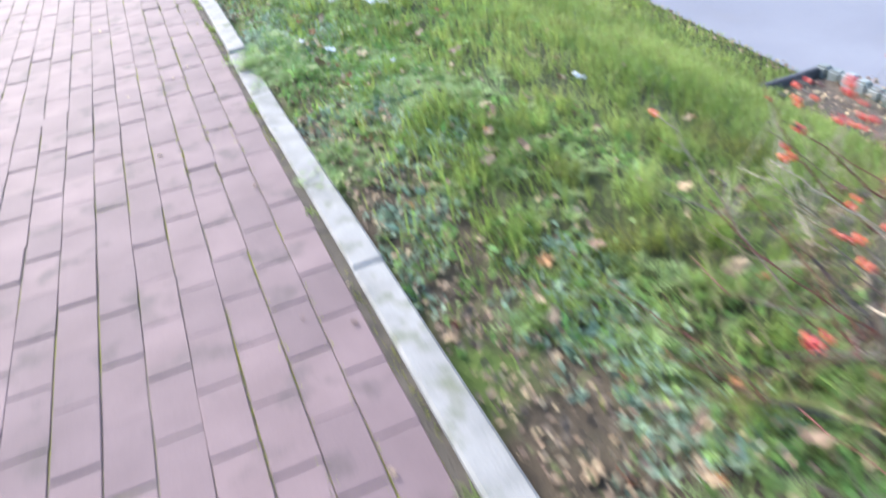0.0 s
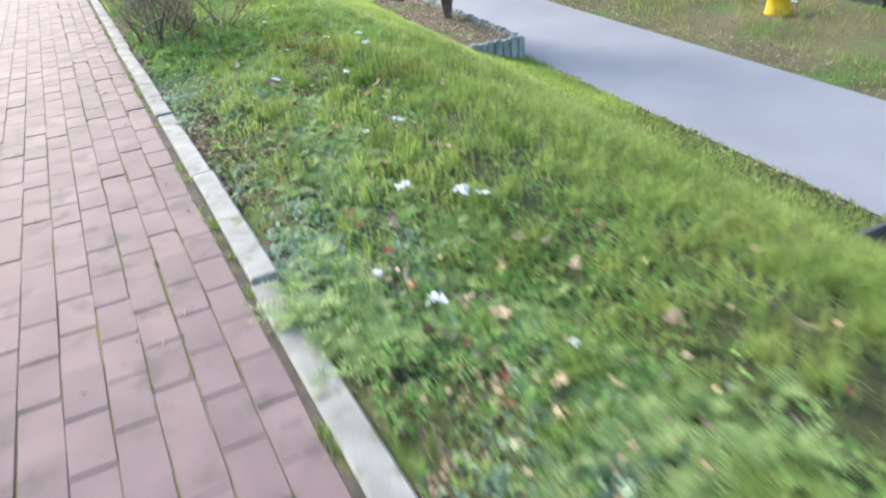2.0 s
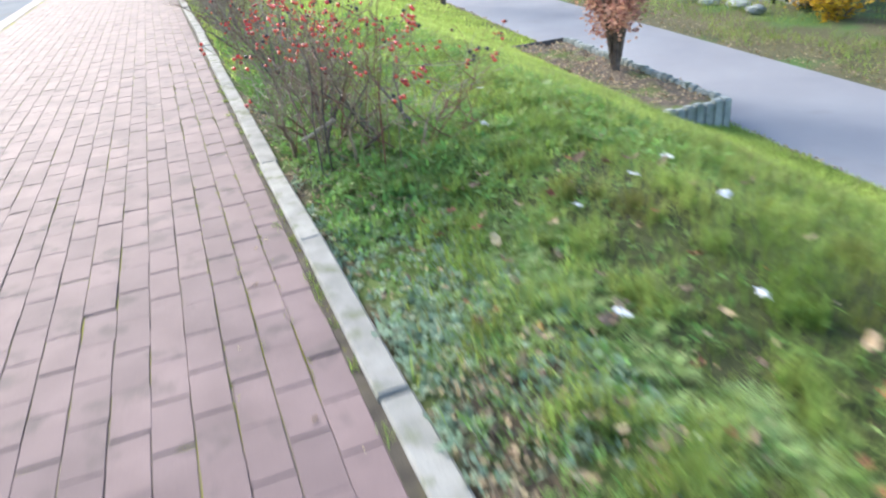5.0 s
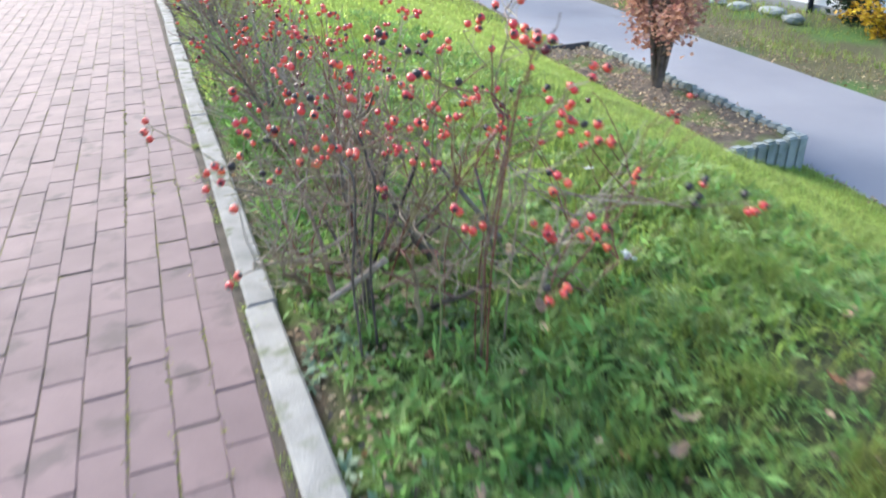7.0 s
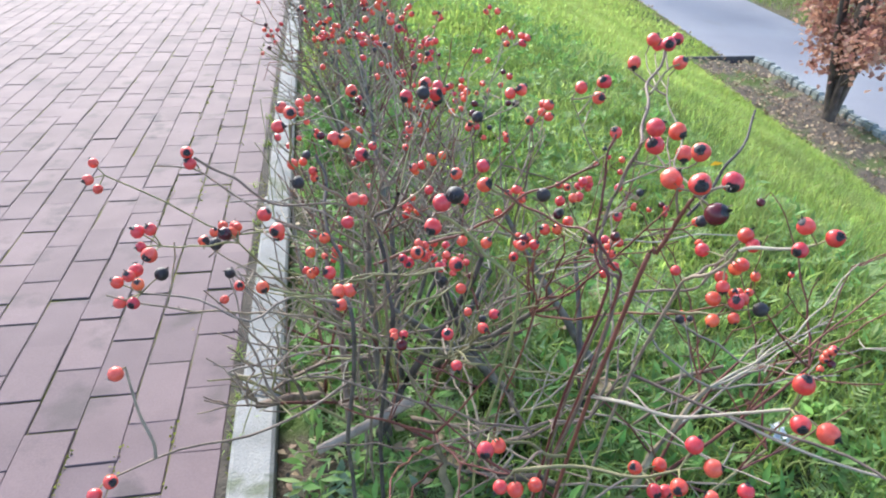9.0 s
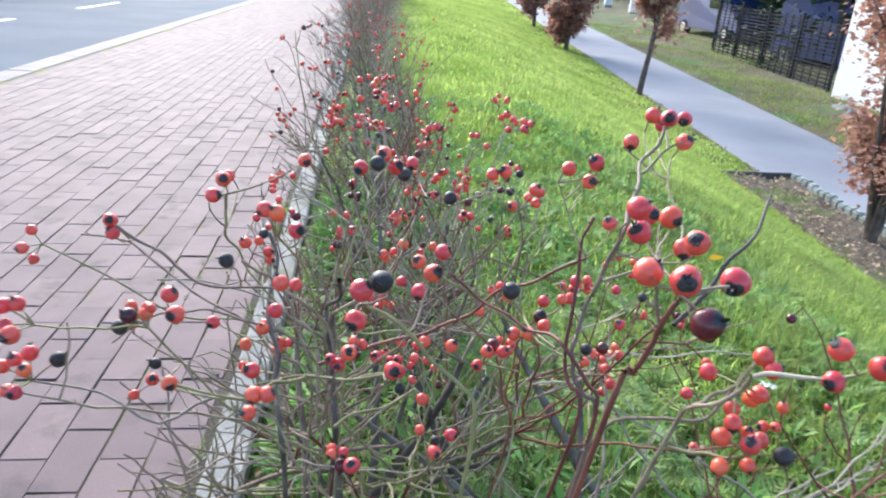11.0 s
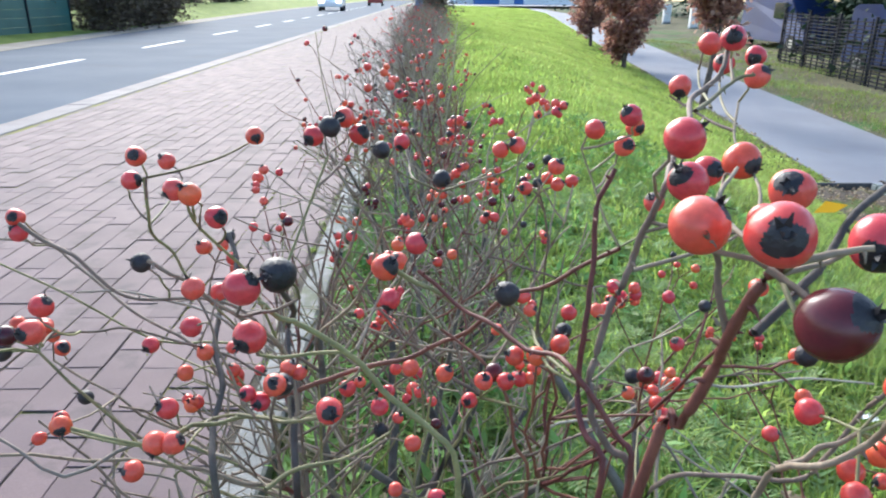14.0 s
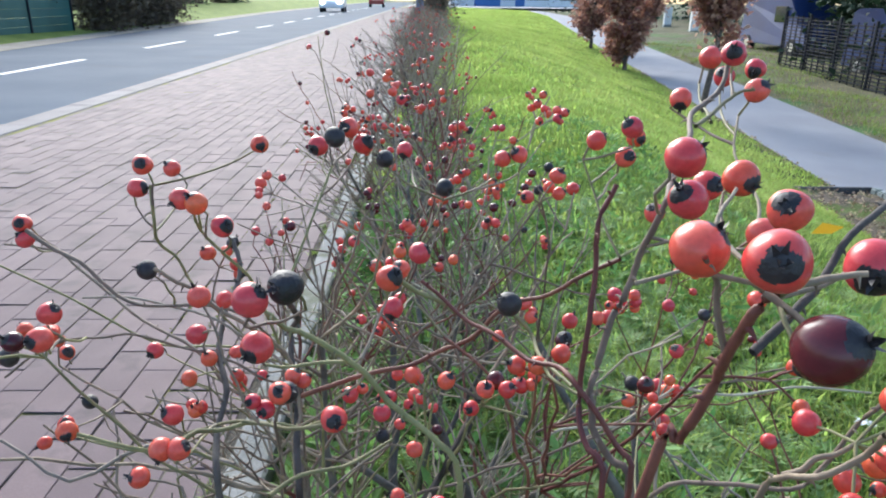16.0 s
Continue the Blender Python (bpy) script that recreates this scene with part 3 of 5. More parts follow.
leafy_shrub("shrub", (10.9, 14.0, -1.55), (0.55, 0.8, 0.55), 900, 0.06, YELLOW_LEAF, "low shrub with yellow autumn leaves by the fence", 31)
leafy_shrub("shrub", (11.3, 14.9, -1.5), (0.5, 0.5, 1.0), 1200, 0.07, CONIFER, "dark evergreen shrub beside the white wall", 32)
for k, (x, y, h, w) in enumerate(((15.5, 27.5, 5.0, 1.6), (15.9, 30.5, 5.2, 1.6), (16.8, 34.0, 5.0, 1.5), (19.5, 44, 5.5, 2.4), (21, 50, 6, 2.6), (19.5, 57, 6, 2.8), (17, 66, 6, 2.8), (16, 76, 7, 3.0))):
    leafy_shrub("evergreen_tree", (x, y, float(path_z(y)) - 0.1), (w, w, h), 2600, 0.2, CONIFER, "dense dark evergreen tree behind the fence", 40 + k, 16)
for k in range(5):
    y = 28.2 + 1.8 * k
    leafy_shrub("brush", (road_far(y) - 1.15, y, -0.1), (0.95, 1.5, 2.2), 2600, 0.1, BRUSH, "bare grey-brown brush growing beside the road", 60 + k, 26)
for k in range(7):
    y = 37.5 + 5.5 * k
    leafy_shrub("brush", (road_far(y) - 5.6, y, 0.3), (1.8, 3.0, 2.8), 1500, 0.16, BRUSH if k % 3 else CONIFER, "dark scrub behind the grass verge", 70 + k, 22)


def car(name, at, turn, paint, label, van=False, lit=False):
    """A parked or passing car: body, cabin, panes, wheels with rims, lamps."""
    top = empty(name, at)
    top.rotation_euler = (0, 0, radians(turn))
    L, W, H = (5.0, 1.95, 2.1) if van else (4.3, 1.78, 1.46)
    prof = ([(-L / 2, 0.35), (-L / 2, 1.1), (-L / 2 + 0.05, H - 0.1), (-L / 2 + 0.25, H), (1.0, H), (1.75, 1.15), (L / 2 - 0.1, 0.95), (L / 2, 0.6), (L / 2, 0.3)] if van else
            [(-L / 2, 0.35), (-L / 2, 0.8), (-L / 2 + 0.35, 0.95), (-1.25, H - 0.06), (-0.6, H), (0.35, H - 0.05), (1.1, 0.95), (L / 2 - 0.25, 0.82), (L / 2, 0.6), (L / 2, 0.3)])
    bm = bmesh.new()
    a = [bm.verts.new((-W / 2 + (0.13 if z > 1.0 else 0), y, z)) for y, z in prof]
    b = [bm.verts.new((W / 2 - (0.13 if z > 1.0 else 0), y, z)) for y, z in prof]
    n = len(prof)
    for k in range(n):
        bm.faces.new((a[k], a[(k + 1) % n], b[(k + 1) % n], b[k]))
    bm.faces.new(a[::-1])
    bm.faces.new(b)
    bmesh.ops.recalc_face_normals(bm, faces=bm.faces)
    bmesh.ops.bevel(bm, geom=list(bm.edges), offset=0.04, segments=2, affect="EDGES")
    part("body", bm, paint, top)
    zs, ze = (1.2, 1.85) if van else (0.98, 1.34)
    y0, y1 = (0.95, 1.62) if van else (0.42, 1.0)
    bm = bmesh.new()
    bm.faces.new([bm.verts.new(p) for p in ((-W / 2 + 0.2, y1 + 0.05, zs), (W / 2 - 0.2, y1 + 0.05, zs), (W / 2 - 0.26, y0 + 0.09, ze), (-W / 2 + 0.26, y0 + 0.09, ze))])
    bmesh.ops.solidify(bm, geom=list(bm.faces), thickness=-0.03)
    part("windscreen", bm, DARK_GLASS, top)
    for s in (-1, 1):
        part("side_window", box(s * (W / 2 - 0.09) - 0.05, s * (W / 2 - 0.09) + 0.05, -1.0 if not van else 0.1, 0.35 if not van else 0.9, zs + 0.02, ze - 0.04, 0.02), DARK_GLASS, top)
        part("headlight", box(s * (W / 2 - 0.28) - 0.17, s * (W / 2 - 0.28) + 0.17, L / 2 - 0.1, L / 2 + 0.015, 0.6, 0.75, 0.03), LAMP_LIT if lit else LAMP_GLASS, top)
        part("tail_light", box(s * (W / 2 - 0.18) - 0.1, s * (W / 2 - 0.18) + 0.1, -L / 2 - 0.012, -L / 2 + 0.06, 0.7, 0.9, 0.02), RED_LENS, top)
        for y in (-L / 2 + 0.8, L / 2 - 0.85):
            x = s * (W / 2 - 0.1)
            w = part("wheel", rod((x - 0.11, y, 0.32), (x + 0.11, y, 0.32), 0.32, 0.32, 20), TYRE, top)
            part("rim", rod((x + s * 0.1, y, 0.32), (x + s * 0.125, y, 0.32), 0.2, 0.18, 14), ALLOY, w)
    part("bumper", box(-W / 2 + 0.05, W / 2 - 0.05, L / 2 - 0.02, L / 2 + 0.05, 0.32, 0.52, 0.03), paint, top)
    part("number_plate", box(-0.26, 0.26, L / 2 + 0.05, L / 2 + 0.062, 0.4, 0.5), WHITE_PAINT, top)
    return tagged(top, label, "car" if not van else "van")


car("car", (-6.7, 63.0, -0.1), 180 + 3, WHITE_PAINT, "white hatchback car with lit headlights coming along the road", lit=True)
car("car", (-5.6, 96.0, -0.1), 2, RED_PAINT, "dark red car farther along the road")
car("van", (15.2, 35.8, -1.0), 184, BLUE_PAINT, "blue van parked behind the dark fence", True)
car("van", (15.3, 27.6, -1.3), 190, BLUE_PAINT, "blue van standing close behind the dark fence", True)


def meter_box(x, y):
    z = float(path_z(y))
    top = empty("utility_box", (x, y, z))
    part("cabinet", box(-0.22, 0.22, -0.14, 0.14, 0.15, 1.15, 0.02), WHITE_PAINT, top)
    part("base", box(-0.24, 0.24, -0.16, 0.16, -0.1, 0.15, 0.01), GUTTER, top)
    tagged(top, "white utility cabinet on a concrete base by the path", "utility box", "utility boxes")


meter_box(15.0, 46.2)
meter_box(15.2, 51.3)
lamp = empty("utility_pole", (14.9, 44.0, -0.8))
part("pole", rod((0, 0, -0.3), (0, 0, 7), 0.13, 0.09, 12), GUTTER, lamp)
part("collar", rod((0, 0, 0), (0, 0, 0.4), 0.17, 0.15, 12), PALISADE, lamp)
tagged(lamp, "grey concrete utility pole behind the path", "pole")
sign = empty("sign_post", (0.2, 29.5, 0.0))
part("post", rod((0, 0, -0.2), (0, 0, 4.2), 0.13, 0.11, 12), BLUE_GREY, sign)
part("base", rod((0, 0, 0), (0, 0, 0.3), 0.19, 0.16, 12), BLUE_GREY, sign)
tagged(sign, "blue-grey metal post standing in the rose hedge", "post")

# low white and blue building at the end of the lawn
hall = empty("service_building", (4.0, 116.0, 0.02))
part("wall", box(0, 26, 0, 10, -0.2, 4.2, 0.02), WHITE_WALL, hall)
part("roof", box(-0.5, 26.5, -0.6, 10.5, 4.2, 4.7, 0.03), WHITE_WALL, hall)
for k in range(5):
    part("window", box(1.2 + 5 * k, 4.6 + 5 * k, -0.06, 0.02, 0.9, 3.0, 0.01), DARK_GLASS, hall)
part("door", box(9.6, 11.0, -0.09, 0.02, 0.0, 2.4, 0.01), BLUE_PANEL, hall)
tagged(hall, "low white service building with a blue door", "building")
skip = empty("container", (7.2, 110.0, 0.02))
part("body", box(0, 3.6, 0, 2.0, 0.0, 1.9, 0.03), BLUE_PANEL, skip)
for k in range(8):
    part("rib", box(0.2 + 0.44 * k, 0.28 + 0.44 * k, -0.05, 0.0, 0.1, 1.8), BLUE_PANEL, skip)
tagged(skip, "blue ribbed metal container on the forecourt", "container")


# ---------------------------------------------------------------- rose hedge
def hip_mesh(name, skin, withered, seed, seg=14, rings=10):
    """A round hip, its dark shrivelled tip and the dried sepals."""
    rg = np.random.default_rng(seed)
    vs, fs, idx = [], [], []
    for j in range(rings + 1):
        a = math.pi * j / rings
        for k in range(seg):
            t = 2 * math.pi * k / seg
            r = math.sin(a) * (1.0 + 0.03 * math.sin(3 * t + seed))
            z = -math.cos(a) * (1.06 if a > 1.5 else 0.98)
            vs.append((r * math.cos(t), r * math.sin(t), z))
    edge = (2.5 if seg < 20 else 2.34) + 0.35 * rg.random()
    for j in range(rings):
        for k in range(seg):
            fs.append((j * seg + k, j * seg + (k + 1) % seg, (j + 1) * seg + (k + 1) % seg, (j + 1) * seg + k))
            lim = edge + 0.17 * math.sin(2 * math.pi * k / seg + seed) + 0.08 * math.sin(2 * math.pi * k / seg * 3 + seed * 2)
            idx.append(1 if math.pi * (j + 0.5) / rings > lim or withered else 0)
    n = len(vs)
    for k in range(5):
        t = 2 * math.pi * k / 5 + rg.uniform(-0.3, 0.3)
        ln, bend = rg.uniform(0.35, 0.7) * (1 if seg < 20 else 0.85), rg.uniform(-0.2, 0.9)
        c, s = math.cos(t), math.sin(t)
        for u, w in ((0.0, 0.14), (0.5, 0.11), (1.0, 0.02)):
            r, z = 0.12 + bend * u * u * 0.6, 0.88 + ln * u
            vs += [(r * c - w * s, r * s + w * c, z), (r * c + w * s, r * s - w * c, z + 0.02)]
        fs += [(n, n + 1, n + 3, n + 2), (n + 2, n + 3, n + 5, n + 4)]
        idx += [1, 1]
        n += 6
    return fill(name, vs, fs, [skin, HIP_BLACK], idx, smooth=True)


HIPS = [[hip_mesh("hip", s, wd, 3 * i + q) for q in range(3)] for i, (s, wd) in enumerate(((HIP_RED, False), (HIP_ORANGE, False), (HIP_WINE, False), (HIP_BLACK, True)))]
FINE_HIPS = [[hip_mesh("hip", s, wd, 3 * i + q, 40, 34) for q in range(3)] for i, (s, wd) in enumerate(((HIP_RED, False), (HIP_ORANGE, False), (HIP_WINE, False), (HIP_BLACK, True)))]


def aim(at, direction, size, spin=0.0, squash=1.0):
    q = Vector(direction).to_track_quat("Z", "Y").to_matrix().to_4x4()
    return Matrix.Translation(at) @ q @ Matrix.Rotation(spin, 4, "Z") @ Matrix.Diagonal((size, size, size * squash, 1))


def zigzag(rg, p, d, length, step, free, floor, kink, pull):
    """A cane that runs straight from node to node and turns a little at each; pull bends it as it goes."""
    pts = [p]
    side = rg.normal(0, 1, 3)
    for k in range(max(2, round(length / step))):
        side = side - d * np.dot(side, d)
        side /= np.linalg.norm(side) + 1e-9
        d = d + side * kink * (1 if k % 2 else -1) * rg.uniform(0.3, 1.4) + rg.normal(0, 0.06, 3) + pull
        d = d / np.linalg.norm(d)
        q = pts[-1] + d * step * rg.uniform(0.7, 1.3)
        if not free(q) or q[2] < floor:
            break
        pts.append(q)
    return np.array(pts), d


def grow(rg, base, canes, height, spread, twigs, free, bare, feet, stout):
    """Cane after cane: (kind, tube lines) for the wood and for its twigs, and the hips at the twig ends."""
    out, hips = [], []
    for c in range(canes):
        a = rg.uniform(0, 2 * np.pi)
        tilt = rg.uniform(0.15, 0.95)
        d = np.array([math.cos(a) * math.sin(tilt) * spread[0], math.sin(a) * math.sin(tilt) * spread[1], math.cos(tilt)])
        d /= np.linalg.norm(d)
        foot = feet[c % len(feet)]
        p = np.array([base[0] + foot[0] + rg.normal(0, 0.03), base[1] + foot[1] + rg.normal(0, 0.05), base[2] - 0.03])
        level = np.array([d[0] * 0.05, d[1] * 0.05, 0.0])
        pts, d = zigzag(rg, p, d, height * rg.uniform(0.45, 0.7), 0.06, lambda q: free(q) and q[2] < base[2] + height, -1, 0.22, level)
        if len(pts) < 4:
            continue
        old = rg.random() < 0.6
        r0 = stout * rg.uniform(0.006, 0.0115) if old else rg.uniform(0.003, 0.0045)
        wood = [(pts, np.linspace(r0, max(0.0024, r0 * 0.45), len(pts)))]
        fine, ends = [], []
        for b in range(twigs):
            i = len(pts) - 1 if b < 2 else int(rg.integers(max(1, len(pts) * 6 // 10), len(pts)))
            run = pts[i] - pts[i - 1]
            run /= np.linalg.norm(run)
            dd = run * 0.75 + rg.normal(0, 1, 3) * (0.75 * spread[0], 0.75 * spread[1], 0.4) + (0, 0, 0.25)
            dd /= np.linalg.norm(dd)
            br, dd = zigzag(rg, pts[i], dd, rg.uniform(0.12, 0.42), 0.038, lambda q: free(q) and q[2] < base[2] + height * 1.06, base[2] + 0.06, 0.26, np.array([0, 0, 0.02]))
            if len(br) < 3:
                continue
            r1 = rg.uniform(0.0016, 0.0026)
            fine.append((br, np.linspace(r1, 0.0011, len(br))))
            ends.append((br[-1], dd))
            for q in range(int(rg.integers(1, 4))):
                j = int(rg.integers(1, len(br)))
                e = dd + rg.normal(0, 0.8, 3)
                e /= np.linalg.norm(e)
                sp, e = zigzag(rg, br[j], e, rg.uniform(0.03, 0.12), 0.024, free, base[2] + 0.06, 0.3, np.array([0, 0, 0.06]))
                if len(sp) > 1:
                    fine.append((sp, np.linspace(0.0013, 0.0009, len(sp))))
                    ends.append((sp[-1], e))
        for e, dd in ends:
            if rg.random() < bare + 0.9 * (e[2] < base[2] + 0.6 * height):
                continue
            tone = rg.random()
            for k in range(int(rg.choice([1, 2, 3, 3, 4, 6]))):
                w = dd + rg.normal(0, 0.75, 3)
                w /= np.linalg.norm(w)
                L = rg.uniform(0.012, 0.026)
                h = e + w * L
                if not free(h):
                    continue
                fine.append(([e, e + w * L * 0.5 + (0, 0, 0.001), h], [0.0009, 0.0008, 0.0009]))
                sz = rg.uniform(0.005, 0.0082)
                t = rg.random()
                k3 = 3 if t < 0.09 else 2 if t < 0.17 else 1 if (tone < 0.3) else 0
                hips.append((h + w * sz * 0.9, w + np.array([0, 0, -0.1]), sz, k3))
        out.append((("grey", "grey", "brown")[rg.integers(0, 3)] if old else ("brown", "red", "green")[rg.integers(0, 3)], wood))
        if fine:
            out.append((("brown", "pale", "green", "pale", "brown", "red")[rg.integers(0, 6)], fine))
    return out, hips


def rose_bush(name, base, rg, canes, height, spread, twigs, label, single, free=lambda p: True, bare=0.06,
              feet=((0, 0), (0.03, 0.1), (-0.03, -0.1)), stout=1.0):
    top = empty(name, base)
    got, hips = grow(rg, np.zeros(3), canes, height, spread, twigs, lambda p: free(np.asarray(p) + base), bare, feet, stout)
    if single:
        for kind, lines in got:
            thorns = []
            for pts, rad in lines:
                for i in range(1, len(pts) - 1):
                    if rad[i] > 0.0012 and rg.random() < 0.75:
                        side = rg.normal(0, 1, 3)
                        side /= np.linalg.norm(side)
                        q = np.asarray(pts[i]) + (np.asarray(pts[i + 1]) - np.asarray(pts[i])) * rg.random()
                        thorns.append(([q, q + side * (rad[i] + 0.002), q + side * (rad[i] + 0.0045) + (0, 0, -0.0012)], [0.0012, 0.0007, 0.0001]))
            v, f = tubes(lines + thorns, 5)
            put("cane" if len(lines) == 1 else "twig", bulk("cane", v, f, CANE[kind]), top)
    else:
        for kind in CANE:
            ln = [l for k, ls in got for l in ls if k == kind]
            if ln:
                v, f = tubes(ln, 4)
                tagged(put("canes", bulk("canes", v, f, CANE[kind]), top), kind="stuff")
    rest = []
    for k, (p, d, s, t) in enumerate(hips):
        if single and k < 290:
            put("hip", HIPS[t][k % 3], top, aim(p, d, s, k * 1.3, 0.9 + 0.2 * ((k * 7) % 5) / 5))
        else:
            rest.append((p, s, t))
    for t in range(4):
        sel = [(p, s) for p, s, q in rest if q == t]
        if sel:
            ico = np.array([(math.cos(a) * math.cos(b), math.sin(a) * math.cos(b), math.sin(b)) for b in (-0.9, 0, 0.9) for a in np.linspace(0, 2 * np.pi, 6, endpoint=False)] + [(0, 0, -1), (0, 0, 1)])
            tri = []
            for r in range(2):
                for k in range(6):
                    tri += [(r * 6 + k, r * 6 + (k + 1) % 6, r * 6 + 6 + (k + 1) % 6), (r * 6 + k, r * 6 + 6 + (k + 1) % 6, r * 6 + 6 + k)]
            for k in range(6):
                tri += [(18, (k + 1) % 6, k), (19, 12 + k, 12 + (k + 1) % 6)]
            vs = np.concatenate([ico * s + p for p, s in sel])
            ts = np.concatenate([np.array(tri) + 20 * i for i in range(len(sel))])
            me = bulk("hips", vs, ts, (HIP_RED, HIP_ORANGE, HIP_WINE, HIP_BLACK)[t])
            me.polygons.foreach_set("use_smooth", np.ones(len(me.polygons), dtype=bool))
            tagged(put("hips", me, top), kind="stuff")
    return tagged(top, label, "rose bush", "rose hedge along the kerb")


def clear_of_walker(p):
    """The first bush leaves open the space where one leans in over it, and the air in front."""
    x, y, z = p
    if y < 7.0 or (x < 0.08 and math.sin(x * 91 + y * 57 + z * 33) > -0.5):
        return False
    if x < 0.05 and y < 7.45:
        return False
    if y < 7.28 and z > 0.42 + 0.6 * max(0, y - 6.9):
        return False
    if z > 0.80 - 0.12 * max(0, 7.9 - y):
        return False
    if z > 0.5 + 1.15 * max(0, x + 0.06):
        return False
    return -0.10 - 0.08 * (z < 0.5) < x < 1.0


HERO_CANES = {
    'cane_a': ('red', 0.0021, [(0.481, 7.022, 0.73), (0.489, 7.012, 0.764), (0.494, 7.005, 0.79), (0.492, 6.995, 0.806), (0.493, 6.986, 0.825), (0.498, 6.983, 0.834)]),
    'cane_a1': ('brown', 0.0011, [(0.492, 6.995, 0.806), (0.487, 6.995, 0.821), (0.485, 6.994, 0.832), (0.477, 6.987, 0.842)]),
    'cane_a3': ('brown', 0.0012, [(0.498, 6.983, 0.834), (0.511, 6.984, 0.837), (0.52, 6.98, 0.84)]),
    'cane_a4': ('brown', 0.001, [(0.494, 6.983, 0.833), (0.499, 6.971, 0.83), (0.499, 6.96, 0.829)]),
    'cane_a5': ('grey', 0.0014, [(0.505, 7.004, 0.803), (0.53, 7.019, 0.818), (0.548, 7.034, 0.833), (0.576, 7.057, 0.841), (0.611, 7.104, 0.856)]),
    'cane_a6': ('brown', 0.0009, [(0.498, 6.983, 0.834), (0.497, 6.994, 0.834), (0.497, 7.027, 0.838), (0.513, 7.051, 0.845)]),
    'cane_b': ('brown', 0.002, [(0.506, 7.103, 0.663), (0.488, 7.116, 0.696), (0.486, 7.123, 0.716), (0.497, 7.135, 0.752), (0.506, 7.134, 0.78), (0.515, 7.126, 0.818), (0.545, 7.185, 0.837), (0.582, 7.252, 0.852), (0.596, 7.269, 0.87)]),
    'cane_b2': ('green', 0.0012, [(0.556, 7.207, 0.841), (0.591, 7.251, 0.85), (0.613, 7.263, 0.856)]),
    'cane_c': ('red', 0.0021, [(0.269, 7.352, 0.563), (0.356, 7.342, 0.602), (0.41, 7.346, 0.619), (0.443, 7.332, 0.644), (0.497, 7.305, 0.692), (0.541, 7.275, 0.733)]),
    'cane_d': ('green', 0.002, [(0.313, 7.151, 0.748), (0.332, 7.156, 0.733), (0.355, 7.168, 0.709), (0.38, 7.175, 0.674), (0.422, 7.175, 0.617)]),
    'cane_d2': ('green', 0.0014, [(0.384, 7.201, 0.746), (0.408, 7.214, 0.727), (0.437, 7.217, 0.708), (0.475, 7.217, 0.681), (0.496, 7.173, 0.681)]),
    'cane_e': ('brown', 0.0017, [(0.049, 7.393, 0.714), (0.097, 7.382, 0.688), (0.136, 7.37, 0.658), (0.207, 7.348, 0.663), (0.249, 7.36, 0.641), (0.268, 7.393, 0.586)]),
    'cane_f': ('brown', 0.002, [(0.201, 7.284, 0.721), (0.227, 7.296, 0.698), (0.257, 7.313, 0.661), (0.283, 7.346, 0.606), (0.281, 7.339, 0.525)]),
    'cane_g': ('green', 0.0017, [(0.208, 7.223, 0.61), (0.233, 7.243, 0.609), (0.264, 7.261, 0.604), (0.305, 7.267, 0.596), (0.345, 7.225, 0.631)]),
    'cane_h': ('grey', 0.003, [(0.234, 7.269, 0.534), (0.226, 7.34, 0.583), (0.207, 7.418, 0.622), (0.198, 7.499, 0.668)]),
    'cane_i': ('grey', 0.0032, [(0.29, 7.308, 0.5), (0.284, 7.355, 0.573), (0.275, 7.392, 0.616), (0.295, 7.275, 0.706)]),
    'cane_j': ('brown', 0.0022, [(0.614, 7.077, 0.72), (0.606, 7.104, 0.676), (0.602, 7.149, 0.623)]),
    'cane_k': ('green', 0.0016, [(0.458, 7.266, 0.697), (0.478, 7.258, 0.677), (0.489, 7.176, 0.687)]),
}
